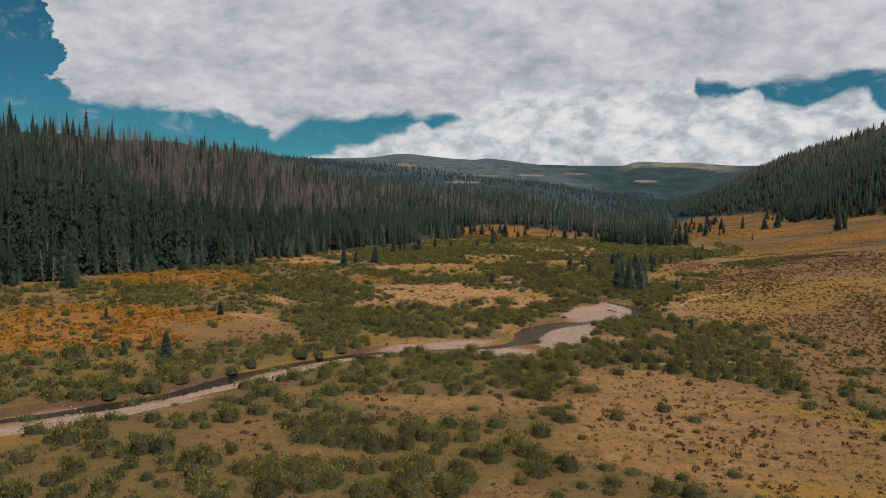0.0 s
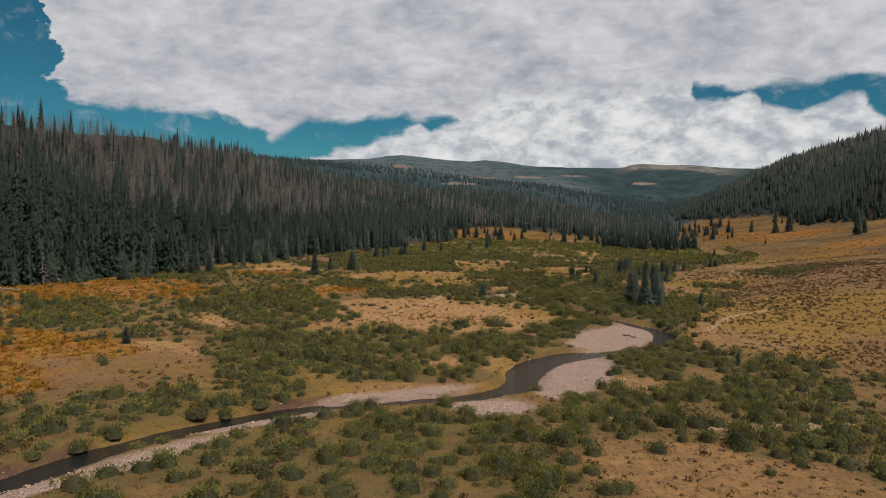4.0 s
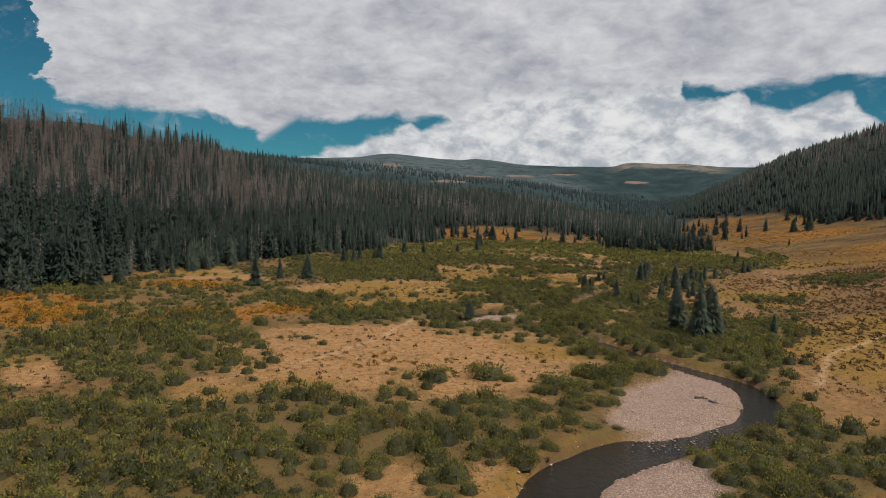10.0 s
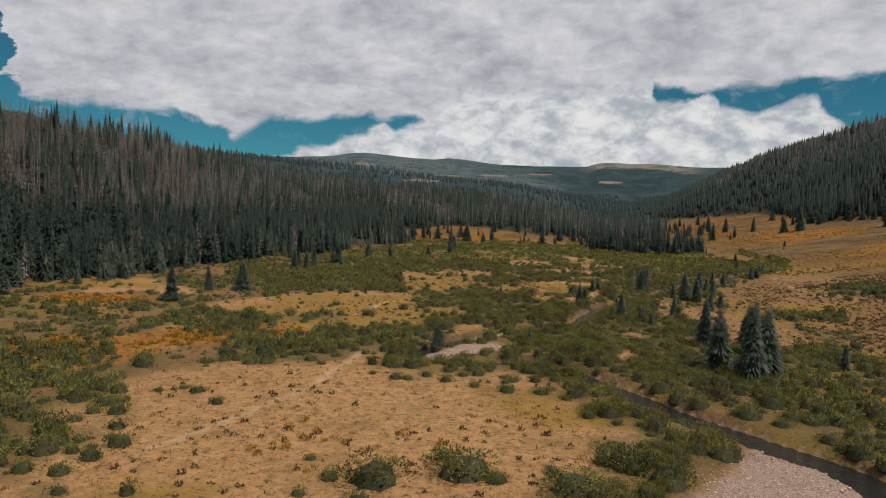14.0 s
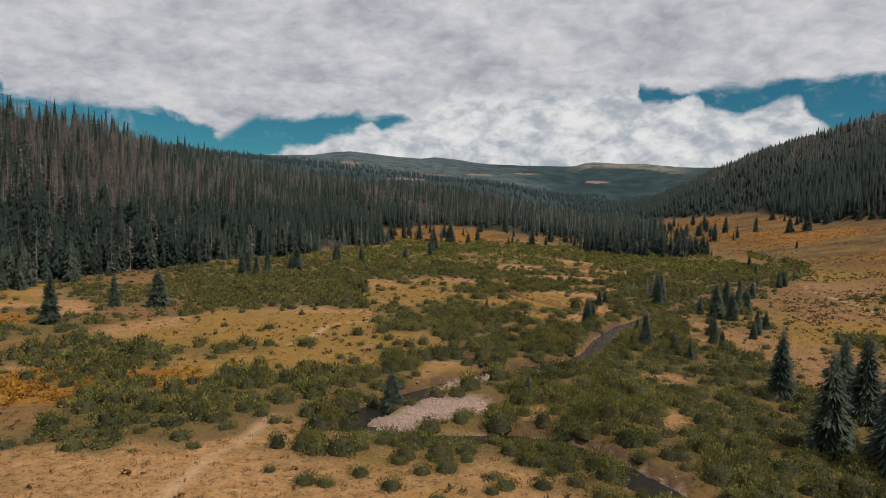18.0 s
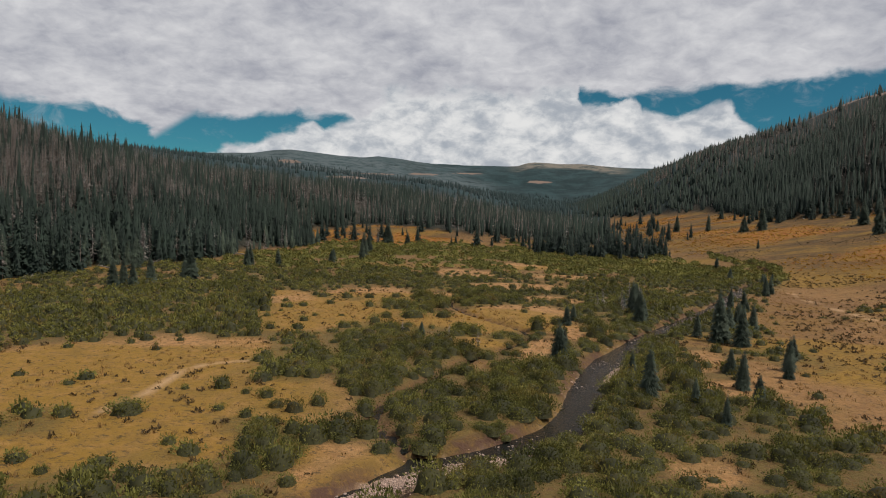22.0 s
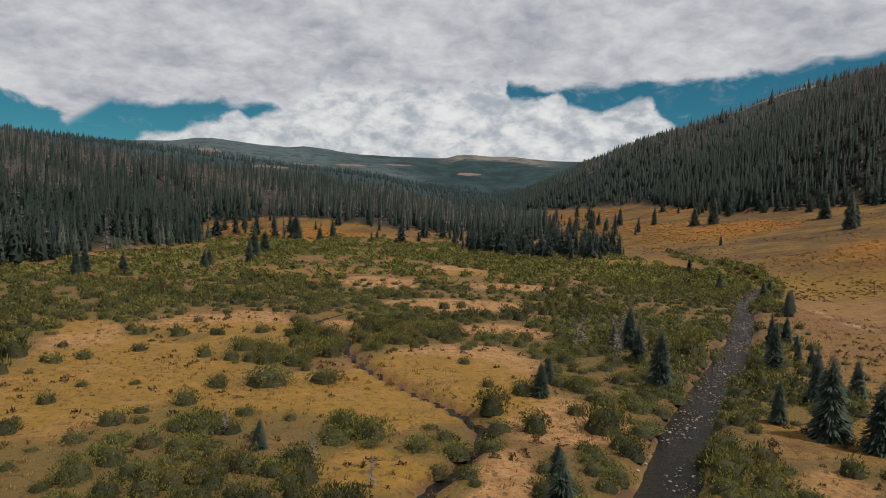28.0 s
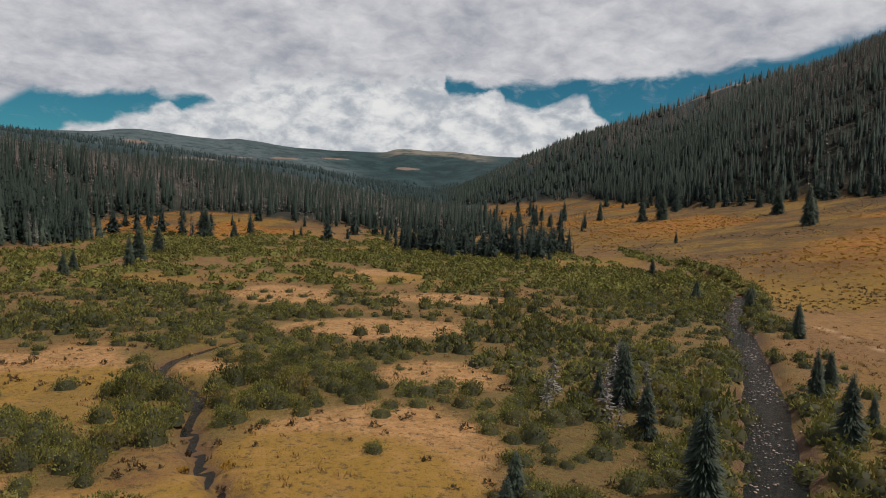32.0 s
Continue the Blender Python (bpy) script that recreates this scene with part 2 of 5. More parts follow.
def fbm(x, y, size, seed=0, octaves=4):
    """Noise from 0 to 1 about 0.5, with features of about that size in metres."""
    total, amp, norm = 0.0, 1.0, 0.0
    for k in range(octaves):
        total = total + amp * value_noise(x / size * 2**k, y / size * 2**k, seed + 17 * k)
        norm, amp = norm + amp, amp * 0.5
    return total / norm


def smooth(a, b, v):
    s = np.clip((v - a) / (b - a), 0, 1)
    return s * s * (3 - 2 * s)


CREEK = [(-100, 22), (-75, 45), (-54, 66), (-43, 79), (-37, 94), (-26, 108), (-14, 115), (-6, 119), (0, 126), (1, 137), (6, 146), (12, 152),
         (19, 158), (25, 167), (25, 177), (20, 185), (14, 193), (11, 199), (7, 206), (3, 212), (-3, 214), (-11, 213), (-17, 218), (-15, 224), (-10, 231),
         (-5, 238), (1, 242), (8, 250), (12, 262), (16, 273), (22, 285), (30, 298), (40, 313), (52, 331), (68, 358), (79, 377), (97, 402), (112, 440), (120, 500)]
BROOK = [(-5, 239), (-8, 245), (-10, 251), (-6, 262), (0, 275), (5, 283), (8, 288), (10, 294), (8, 300), (5, 305), (1, 313), (-2, 323), (-3, 332), (-8, 342), (-4, 352), (4, 362)]


def rounded(points, steps=6):
    """A smooth line through the points."""
    p = np.array([points[0], *points, points[-1]], float)
    out = []
    for k in range(1, len(p) - 2):
        for s in np.arange(steps) / steps:
            a, b, c, d = p[k - 1], p[k], p[k + 1], p[k + 2]
            out.append(0.5 * (2 * b + (c - a) * s + (2 * a - 5 * b + 4 * c - d) * s**2 + (3 * b - a - 3 * c + d) * s**3))
    return np.array([*out, p[-2]])


CREEK_LINE, BROOK_LINE = rounded(CREEK), rounded(BROOK)


def near_line(x, y, line):
    """The distance to a line and the place along it, from 0 to 1."""
    shape = np.shape(x)
    x, y = np.ravel(x).astype(float), np.ravel(y).astype(float)
    best, along = np.full(len(x), 1e9), np.zeros(len(x))
    reach = 26.0
    order = np.argsort(y, kind="stable")
    ys = y[order]
    for k in range(len(line) - 1):
        a, b = line[k], line[k + 1]
        some = order[np.searchsorted(ys, min(a[1], b[1]) - reach) : np.searchsorted(ys, max(a[1], b[1]) + reach)]
        some = some[np.abs(x[some] - 0.5 * (a[0] + b[0])) < reach + 0.5 * abs(a[0] - b[0])]
        ab = b - a
        px, py = x[some], y[some]
        u = np.clip(((px - a[0]) * ab[0] + (py - a[1]) * ab[1]) / (ab @ ab), 0, 1)
        d = np.hypot(px - a[0] - u * ab[0], py - a[1] - u * ab[1])
        less = d < best[some]
        best[some[less]], along[some[less]] = d[less], (k + u[less]) / (len(line) - 1)
    return best.reshape(shape), along.reshape(shape)


def creek_half(along):
    """Half the width of the water along the creek."""
    return np.interp(along, [0, 0.10, 0.17, 0.20, 0.25, 0.33, 0.42, 0.50, 0.55, 0.60, 0.66, 0.75, 0.85, 1], [2.0, 2.0, 1.7, 2.2, 3.4, 2.6, 2.2, 1.5, 2.1, 1.8, 2.1, 2.0, 1.9, 1.5])


def oval(x, y, cx, cy, rx, ry, turn=0.0, ragged=0.35, seed=3, size=7.0):
    """1 inside an oval patch of land with a ragged edge, 0 outside."""
    c, s = math.cos(radians(turn)), math.sin(radians(turn))
    out = np.zeros(np.shape(x))
    reach = max(rx, ry) * (1.14 + ragged)
    near = (np.abs(x - cx) < reach) & (np.abs(y - cy) < reach)
    if near.any():
        px, py = x[near], y[near]
        far_off = np.hypot(((px - cx) * c + (py - cy) * s) / rx, (-(px - cx) * s + (py - cy) * c) / ry)
        out[near] = smooth(1.12, 0.88, far_off + ragged * 2 * (fbm(px, py, size, seed) - 0.5))
    return out


BARS = [(15.8, 167, 15.0, 6.2, 66), (7.6, 132.5, 13.8, 5.0, 75), (-3.0, 114, 5.2, 3.5, 15), (-14.6, 117.6, 11.0, 1.5, 34), (-34.6, 87, 14, 1.7, 60), (-47.0, 66, 14, 2.0, 50),
        (-9.3, 221.8, 5.0, 3.8, 40), (-2, 238.5, 8, 1.5, 30), (17.5, 270, 5.5, 1.4, 66), (-14.0, 217, 3, 2, 0), (-8, 233.5, 5, 1.2, 45), (-27.5, 102, 8, 1.2, 42)]
# thickets of willow and open grass, from the near end of the valley to the far one: x, y, half width, half depth, turn
DENSE = [
    (-12, 56, 10.5, 3.5, 17), (17, 60, 3, 2, -11), (-12, 68, 10, 4.5, 14), (-49, 69, 8, 3, 38), (-46, 80, 12, 3, 32), (1, 91, 4.5, 3.5, 2),
    (-14, 92, 10, 6.5, 12), (-13, 92, 11, 8.5, 15), (2, 93, 5, 6, 2), (-46, 101, 8, 7.5, 26), (-5, 102, 11, 7, 7), (34, 102, 4, 3, -22),
    (10, 104, 5.5, 5.5, -5), (26, 104, 3.5, 4, -16), (35, 105, 5, 7.5, -16), (-36, 109, 11, 6.5, 27), (11, 112, 5.5, 12, -3)]
DENSE += [
    (18, 113, 4.5, 5, -9), (36, 116, 4.5, 3.5, -20), (14, 116, 8, 2.5, -12), (32, 120, 7, 10, -13), (-31, 121, 9, 10, 21), (-37, 125, 6.5, 5, 30),
    (-21, 126, 9, 5.5, 19), (20, 129, 6, 8.5, -9), (-20, 136, 5.5, 3.5, 20), (32, 137, 3, 12.5, -15), (-19, 138, 14, 11.5, 12),
    (-43, 138, 10, 7, 29), (-39, 139, 13, 22.5, 17), (41, 139, 6.5, 11.5, -19), (-4, 139, 3.5, 2, 4), (34, 141, 6.5, 6, -21), (15, 143, 2.5, 5, -15)]
DENSE += [
    (-42, 146, 6, 7, 34), (-22, 148, 13, 7.5, 18), (-14, 148, 3, 3.5, 12), (24, 149, 9.5, 7.5, -14), (-23, 150, 13.5, 12.5, 15),
    (-4, 150, 4.5, 9, 3), (-6, 152, 5, 11.5, 5), (-16, 155, 5.5, 14.5, 10), (25, 155, 5, 16.5, -20), (-94, 158, 9, 19.5, 37),
    (-100, 162, 6.5, 17.5, 33), (27, 171, 4, 12, -13), (-45, 171, 8, 7.5, 35), (-56, 177, 16, 16.5, 31), (-65, 178, 14, 17, 29),
    (10, 179, 5, 7.5, -10), (29, 180, 3.5, 7, -17)]
DENSE += [
    (10, 183, 5.5, 13.5, -6), (-57, 187, 15.5, 21.5, 21), (-61, 190, 7.5, 15, 36), (25, 198, 5.5, 10, -13), (-57, 199, 5, 6, 31),
    (0, 199, 7.5, 6, -2), (31, 199, 12, 10, -21), (3, 199, 5.5, 4.5, -6), (-58, 201, 5, 8.5, 26), (26, 206, 7, 12.5, -24), (-11, 207, 8.5, 6.5, 6),
    (-14, 208, 9, 7.5, 6), (-12, 210, 7.5, 2.5, 9), (12, 211, 5.5, 6, -12), (18, 212, 6.5, 18, -11), (5, 215, 4, 4, -10), (18, 215, 5, 3, -23)]
DENSE += [
    (-38, 216, 7, 8, 18), (-38, 217, 8, 8.5, 24), (-42, 222, 6, 3.5, 32), (6, 226, 9, 9.5, -6), (-21, 226, 4.5, 3.5, 15), (6, 226, 10.5, 6.5, -9),
    (-29, 227, 12, 7.5, 12), (-6, 227, 3.5, 4, 1), (-26, 228, 8.5, 9.5, 14), (23, 229, 4.5, 10.5, -17), (21, 229, 5, 6.5, -21), (18, 231, 4, 2, -24),
    (-32, 232, 4, 3, 21), (6, 232, 6.5, 4, -11), (-55, 234, 10.5, 12, 23), (-56, 235, 12.5, 14.5, 29), (-52, 238, 9, 11, 32)]
DENSE += [
    (1, 239, 15, 29, -2), (25, 244, 4, 5.5, -25), (20, 248, 3, 5.5, -20), (15, 249, 4.5, 10.5, -12), (14, 250, 4, 9.5, -15), (14, 252, 3, 2.5, -20),
    (-3, 256, 11, 14, -1), (-2, 257, 8, 9.5, -1), (-6, 257, 6.5, 7.5, 3), (18, 258, 8.5, 14.5, -10), (-15, 260, 13, 13.5, 5), (5, 261, 4, 8, -8),
    (-17, 265, 6.5, 5.5, 13), (20, 265, 2, 17, -21), (-20, 267, 8.5, 7, 11), (56, 269, 6, 6.5, -20), (-20, 269, 9, 6.5, 8)]
DENSE += [
    (62, 270, 4, 8, -27), (30, 271, 3, 2.5, -27), (37, 273, 3.5, 4.5, -31), (-4, 275, 4.5, 2, 1), (-5, 279, 4.5, 2, 7), (26, 282, 3, 6, -29),
    (-11, 283, 5, 5.5, 6), (-2, 291, 3, 2, 2), (-57, 292, 16, 16.5, 19), (-15, 292, 3, 3, 15), (-42, 294, 11, 9, 24), (-56, 300, 21.5, 16, 21),
    (43, 300, 4, 10, -42), (-61, 305, 24.5, 27.5, 25), (43, 307, 3, 5.5, -37), (29, 308, 11, 11.5, -17), (-13, 309, 3, 3, 5)]
DENSE += [
    (84, 311, 15, 20, -23), (-9, 314, 2.5, 3, 8), (-11, 315, 3.5, 2, 14), (-39, 318, 5, 10.5, 26), (30, 318, 9.5, 18, -23), (33, 319, 11, 24, -21),
    (52, 321, 3.5, 8, -36), (55, 321, 2, 11.5, -43), (-10, 322, 6, 3, 12), (-9, 327, 8, 8, 2), (35, 329, 10.5, 24.5, -25), (-57, 330, 15, 13.5, 24),
    (6, 330, 7, 6, -4), (0, 331, 2.5, 3, 6), (60, 335, 4, 14, -31), (8, 336, 7.5, 7.5, -1), (13, 337, 12.5, 9.5, -7)]
DENSE += [
    (11, 337, 11, 11.5, -5), (22, 343, 6.5, 5.5, -12), (-52, 348, 8, 9.5, 25), (-36, 350, 8.5, 9.5, 18), (40, 357, 4.5, 3, -21),
    (-35, 360, 4, 8.5, 20), (-6, 362, 15.5, 2, 5), (-22, 366, 7.5, 7, 17), (80, 369, 4, 19, -34), (-2, 369, 12, 4.5, 5), (35, 371, 5, 4, -16),
    (-24, 378, 12, 3.5, 13), (17, 383, 4, 3.5, -5), (-25, 393, 10, 6.5, 14), (74, 400, 15.5, 35.5, -26), (77, 405, 19, 37, -27),
    (38, 463, 26, 18, -9)]
DENSE += [
    (-27, 481, 23.5, 15.5, 9)]
DENSE += [(34, 212, 9, 14, -20), (38, 236, 8, 12, -20), (30, 250, 7, 12, -20), (45, 222, 5, 8, 0), (26, 222, 5, 9, -15)]
# willows crowding the banks in front of the water
FRINGE = [(-11, 208.6, 9, 3.6, 6), (0, 207.5, 5, 3, -10), (4, 232, 8, 4, 20), (-3, 228, 5, 3, 0), (-25, 217, 6, 3, 10)]
OPEN = [
    (-8, 304, 8, 7, 0), (-16, 312, 6, 5, 0),
    (24, 78, 18, 19, -14), (-7, 82, 14, 3, 8), (21, 96, 16, 9, -14), (-17, 118, 10, 4, 13), (-14, 120, 9, 2, 14), (-27, 121, 2, 3.5, 25),
    (-61, 123, 14, 11.5, 28), (-56, 128, 8.5, 11, 31), (-55, 129, 6.5, 14.5, 39), (16, 130, 4, 5.5, -11), (-12, 134, 3.5, 6, 10),
    (-3, 135, 3.5, 4.5, 4), (-12, 136, 3, 5, 8), (-12, 137, 2.5, 4.5, 12), (-2, 138, 4.5, 5.5, 3), (-3, 138, 3.5, 4, 3), (-38, 156, 3, 6, 22)]
OPEN += [
    (-39, 158, 4, 6, 27), (-64, 161, 3.5, 10, 40), (34, 166, 4.5, 8, -23), (43, 178, 11.5, 19, -15), (50, 182, 15.5, 25, -14),
    (-20, 184, 27.5, 23.5, 8), (-21, 184, 26.5, 27, 14), (41, 185, 7, 19.5, -22), (-18, 186, 25, 24, 8), (-20, 186, 26.5, 22.5, 11),
    (-22, 192, 28.5, 18.5, 10), (45, 197, 8.5, 17.5, -17), (-22, 198, 26, 13.5, 17), (10, 202, 2.5, 3, -12), (0, 220, 2, 3, -4),
    (-58, 221, 3, 11.5, 26), (13, 221, 2, 4, -17)]
OPEN += [
    (-43, 234, 2.5, 8, 22), (-11, 235, 4, 6, 4), (-37, 236, 8, 6, 24), (-11, 238, 4, 4.5, 5), (16, 238, 3, 3.5, -20), (-28, 242, 7.5, 8, 22),
    (41, 246, 8, 14.5, -18), (-17, 253, 5, 7.5, 7), (-21, 254, 7.5, 6.5, 10), (-14, 256, 1.5, 5, 13), (-48, 257, 19.5, 14, 21),
    (-16, 257, 2.5, 5.5, 10), (40, 259, 4, 15.5, -30), (28, 262, 3, 4, -29), (37, 263, 4.5, 9, -22), (-42, 263, 15.5, 13, 26),
    (-43, 264, 18.5, 18, 21)]
OPEN += [
    (-30, 265, 6.5, 7.5, 25), (-38, 268, 13.5, 18, 13), (35, 271, 2.5, 7.5, -24), (-84, 273, 4.5, 10, 36), (30, 276, 2.5, 6, -20),
    (8, 278, 1.5, 5, -8), (-31, 279, 4, 6, 21), (-102, 280, 10.5, 15.5, 35), (32, 281, 2.5, 4.5, -25), (10, 284, 2, 5.5, -12), (1, 285, 4.5, 4, 0),
    (-106, 287, 6, 22.5, 30), (17, 297, 6.5, 7.5, -15), (72, 302, 12, 22.5, -25), (-26, 302, 10, 7.5, 22), (-3, 303, 3, 6.5, 8),
    (5, 304, 6.5, 11.5, -3)]
OPEN += [
    (-21, 304, 6.5, 8.5, 11), (-26, 306, 10, 14.5, 8), (5, 306, 6, 12, -4), (5, 307, 7, 11.5, -4), (5, 308, 7, 13, -4), (9, 310, 9, 14.5, -6),
    (-27, 314, 11, 19, 10), (10, 314, 9.5, 12, -7), (-27, 316, 10.5, 17.5, 8), (11, 318, 10, 9.5, -5), (67, 321, 15.5, 31, -27),
    (66, 326, 12.5, 36, -18), (-33, 327, 6.5, 6, 14), (-14, 327, 8.5, 6.5, 9), (66, 329, 7, 15.5, -35), (68, 330, 6.5, 25, -41),
    (-36, 332, 4, 9, 21)]
OPEN += [
    (78, 336, 16.5, 43, -32), (20, 337, 6, 6.5, -11), (-21, 341, 10.5, 9, 16), (-3, 341, 4, 3.5, 8), (71, 342, 5.5, 20.5, -42),
    (-17, 343, 6, 10.5, 18), (16, 362, 13, 7, -6), (13, 363, 5.5, 7, -5), (30, 390, 12.5, 7, -11), (2, 394, 10, 12.5, 2), (23, 425, 10.5, 11.5, -6)]
TRAILS = [[[[84, 362], [80, 345], [79, 335], [77, 322], [72, 300]], 0.35], [[[-34, 172], [-31, 180], [-29, 187], [-27, 194], [-26, 206], [-25, 216]], 0.3], [[[35, 177], [45, 199], [52, 207], [63, 221], [78, 237]], 0.35], [[[12, 112], [19, 111], [24, 112], [31, 114], [40, 116]], 1.2], [[[-34, 248], [-33, 254], [-32, 266], [-27, 270]], 0.3]]
ROCKS = [(508, 1070, 62, 30, -35), (438, 795, 58, 8, 62)]
GOLDEN = [(-112, 200, 25, 26, 0), (-88, 118, 24, 27, 0), (-64, 205, 12, 10, 0), (-52, 222, 14, 8, 30), (-95, 255, 14, 9, 0), (-100, 160, 12, 10, 0)]


def left_foot(y):
    return np.interp(y, [-200, 150, 250, 330, 420, 520, 560, 610, 650, 700, 900, 2000, 5000], [-175, -152, -128, -118, -98, -75, -84, -88, -70, -40, 40, 240, 700])


def right_foot(y):
    return np.interp(y, [-200, 100, 200, 300, 340, 400, 500, 700, 900, 2000, 5000], [95, 75, 62, 64, 82, 108, 100, 92, 115, 330, 900])


def wood_edge(y):
    """Where the right-hand forest begins."""
    return np.interp(y, [-200, 300, 420, 525, 600, 640, 700, 900, 1000, 1137, 2000], [350, 330, 315, 288, 248, 222, 235, 262, 232, 190, 330])


def far_rim(az):
    """How high over the level the far tableland stands, in degrees, by bearing."""
    return np.interp(az, [-60, -30, -19, -15.5, -14, -12.7, -11.3, -9.9, -7.1, -5.8, -4.6, -1.5, 5.6, 6.3, 6.9, 11, 13.2, 18, 40], [2.4, 2.6, 2.85, 3.2, 3.6, 3.75, 3.6, 3.4, 3.35, 3.6, 3.6, 3.25, 3.6, 3.85, 3.95, 3.9, 3.55, 3.5, 3.5])


def height(x, y, creek=True):
    x, y = np.asarray(x, float), np.asarray(y, float)
    lf, rf, we = left_foot(y), right_foot(y), wood_edge(y)
    z = 0.5 * (fbm(x, y, 26, 5) - 0.5) + 0.25 * (fbm(x, y, 6, 8) - 0.5)
    # left ridge
    d = np.maximum(lf - x, 0)
    crest = np.maximum(lf + 262, 90) + 30 * (fbm(x * 0 + 1, y, 160, 4) - 0.5)
    tall = 53 * np.interp(y, [-300, 100, 300, 460, 560, 660, 750, 950, 1400, 2000], [0.95, 1.0, 1.10, 1.24, 1.16, 1.02, 0.93, 0.76, 0.38, 0.2])
    s = np.clip(d / crest, 0, 1.6)
    z = z + np.where(s < 1, tall * (0.25 * s + 0.75 * s * (2 - s) * 0.5 + 0.375 * s * s), tall * (1.0 - 0.35 * (s - 1))) + 6 * smooth(0, 80, d) * (fbm(x, y, 90, 9) - 0.5)
    # right meadow slope and hill
    r = np.maximum(x - rf, 0)
    up = np.maximum(x - we, 0)
    hill = np.clip(up, 0, 520)
    fade = np.interp(y, [-300, 300, 600, 800, 950, 1100, 1300, 1750, 1860, 2150, 2400], [0.4, 1.0, 1.42, 1.48, 1.27, 1.02, 0.88, 0.88, 0.88, 0.50, 0.15])
    z = z + 0.11 * np.minimum(r, 190) + 0.0003 * np.minimum(r, 190) ** 2 + fade * (0.415 * hill - 0.00015 * hill**2 - 0.1 * np.maximum(up - 520, 0)) + 14 * smooth(0, 200, up) * fade * (fbm(x, y, 170, 12) - 0.5)
    # benches of rock on the right hill
    z = z + 9 * fade * smooth(205, 215, up + 40 * (fbm(x, y, 140, 31) - 0.5)) * smooth(250, 150, np.abs(y - 1450))
    z = z + 15 * np.exp(-(((x - 508) / 75) ** 2 + ((y - 1070) / 60) ** 2))
    # the valley beyond, and the far tableland
    z = z + 8.5 * smooth(555, 665, y) * smooth(90, 20, x) * smooth(-210, -90, x)
    far = np.maximum(y - 640, 0)
    mid = 80 + 0.20 * far
    z = z + 0.022 * far * smooth(0, 700, far) + np.clip(0.10 * (mid - x), 0, 140) * smooth(150, 1200, far) * smooth(40, 260, mid - x)
    az, dist = np.degrees(np.arctan2(x, np.maximum(y - 110, 1))), np.hypot(x, y - 110)
    rim = 21 + dist * np.tan(np.radians(far_rim(az) - 0.22 + 0.10 * (fbm(az, az * 0, 1.5, 20) - 0.5)))
    z = z * smooth(4600, 3300, dist) + rim * smooth(3000, 4300, dist)
    # the bare dome on the left of the tableland
    z = z + 12 * np.exp(-(((x + 610) / 170) ** 2 + ((y - 2950) / 300) ** 2))
    if creek:
        dc, ac = near_line(x, y, CREEK_LINE)
        w = creek_half(ac) + 0.9 * (fbm(x, y, 5, 40) - 0.5)
        z = z - 1.35 * smooth(w + 1.1, w - 0.7, dc)
        db, _ = near_line(x, y, BROOK_LINE)
        wb = 0.55 + 0.4 * (fbm(x, y, 4, 41) - 0.5)
        z = z - 0.85 * smooth(wb + 0.7, wb - 0.3, db)
        bar = np.zeros_like(z)
        for b in BARS:
            bar = np.maximum(bar, oval(x, y, *b, ragged=0.22))
        z = z * (1 - 0.6 * bar) - 0.28 * bar * smooth(w - 0.5, w + 1.5, dc)
    return z


GRID = {}


def ground_at(x, y):
    """The height of the finished ground at one place."""
    gx, gy, gz = GRID["x"], GRID["y"], GRID["z"]
    i, j = int(np.searchsorted(gx, x)) - 1, int(np.searchsorted(gy, y)) - 1
    u, v = (x - gx[i]) / (gx[i + 1] - gx[i]), (y - gy[j]) / (gy[j + 1] - gy[j])
    return float((gz[j, i] * (1 - u) + gz[j, i + 1] * u) * (1 - v) + (gz[j + 1, i] * (1 - u) + gz[j + 1, i + 1] * u) * v)


def ground_many(x, y):
    """The height of the finished ground at many places."""
    gx, gy, gz = GRID["x"], GRID["y"], GRID["z"]
    i, j = np.searchsorted(gx, x) - 1, np.searchsorted(gy, y) - 1
    u, v = (x - gx[i]) / (gx[i + 1] - gx[i]), (y - gy[j]) / (gy[j + 1] - gy[j])
    return (gz[j, i] * (1 - u) + gz[j, i + 1] * u) * (1 - v) + (gz[j + 1, i] * (1 - u) + gz[j + 1, i + 1] * u) * v


def patches(x, y, rows, **more):
    out = np.zeros(np.shape(x))
    for row in rows:
        out = np.maximum(out, oval(x, y, *row, **more))
    return out


def willow_edge(y):
    return np.interp(y, [30, 95, 125, 145, 160, 187, 215, 248, 268, 292, 337, 394, 440, 505, 560], [20, 52, 58, 48, 40, 36, 46, 55, 44, 49, 66, 92, 96, 98, 70])


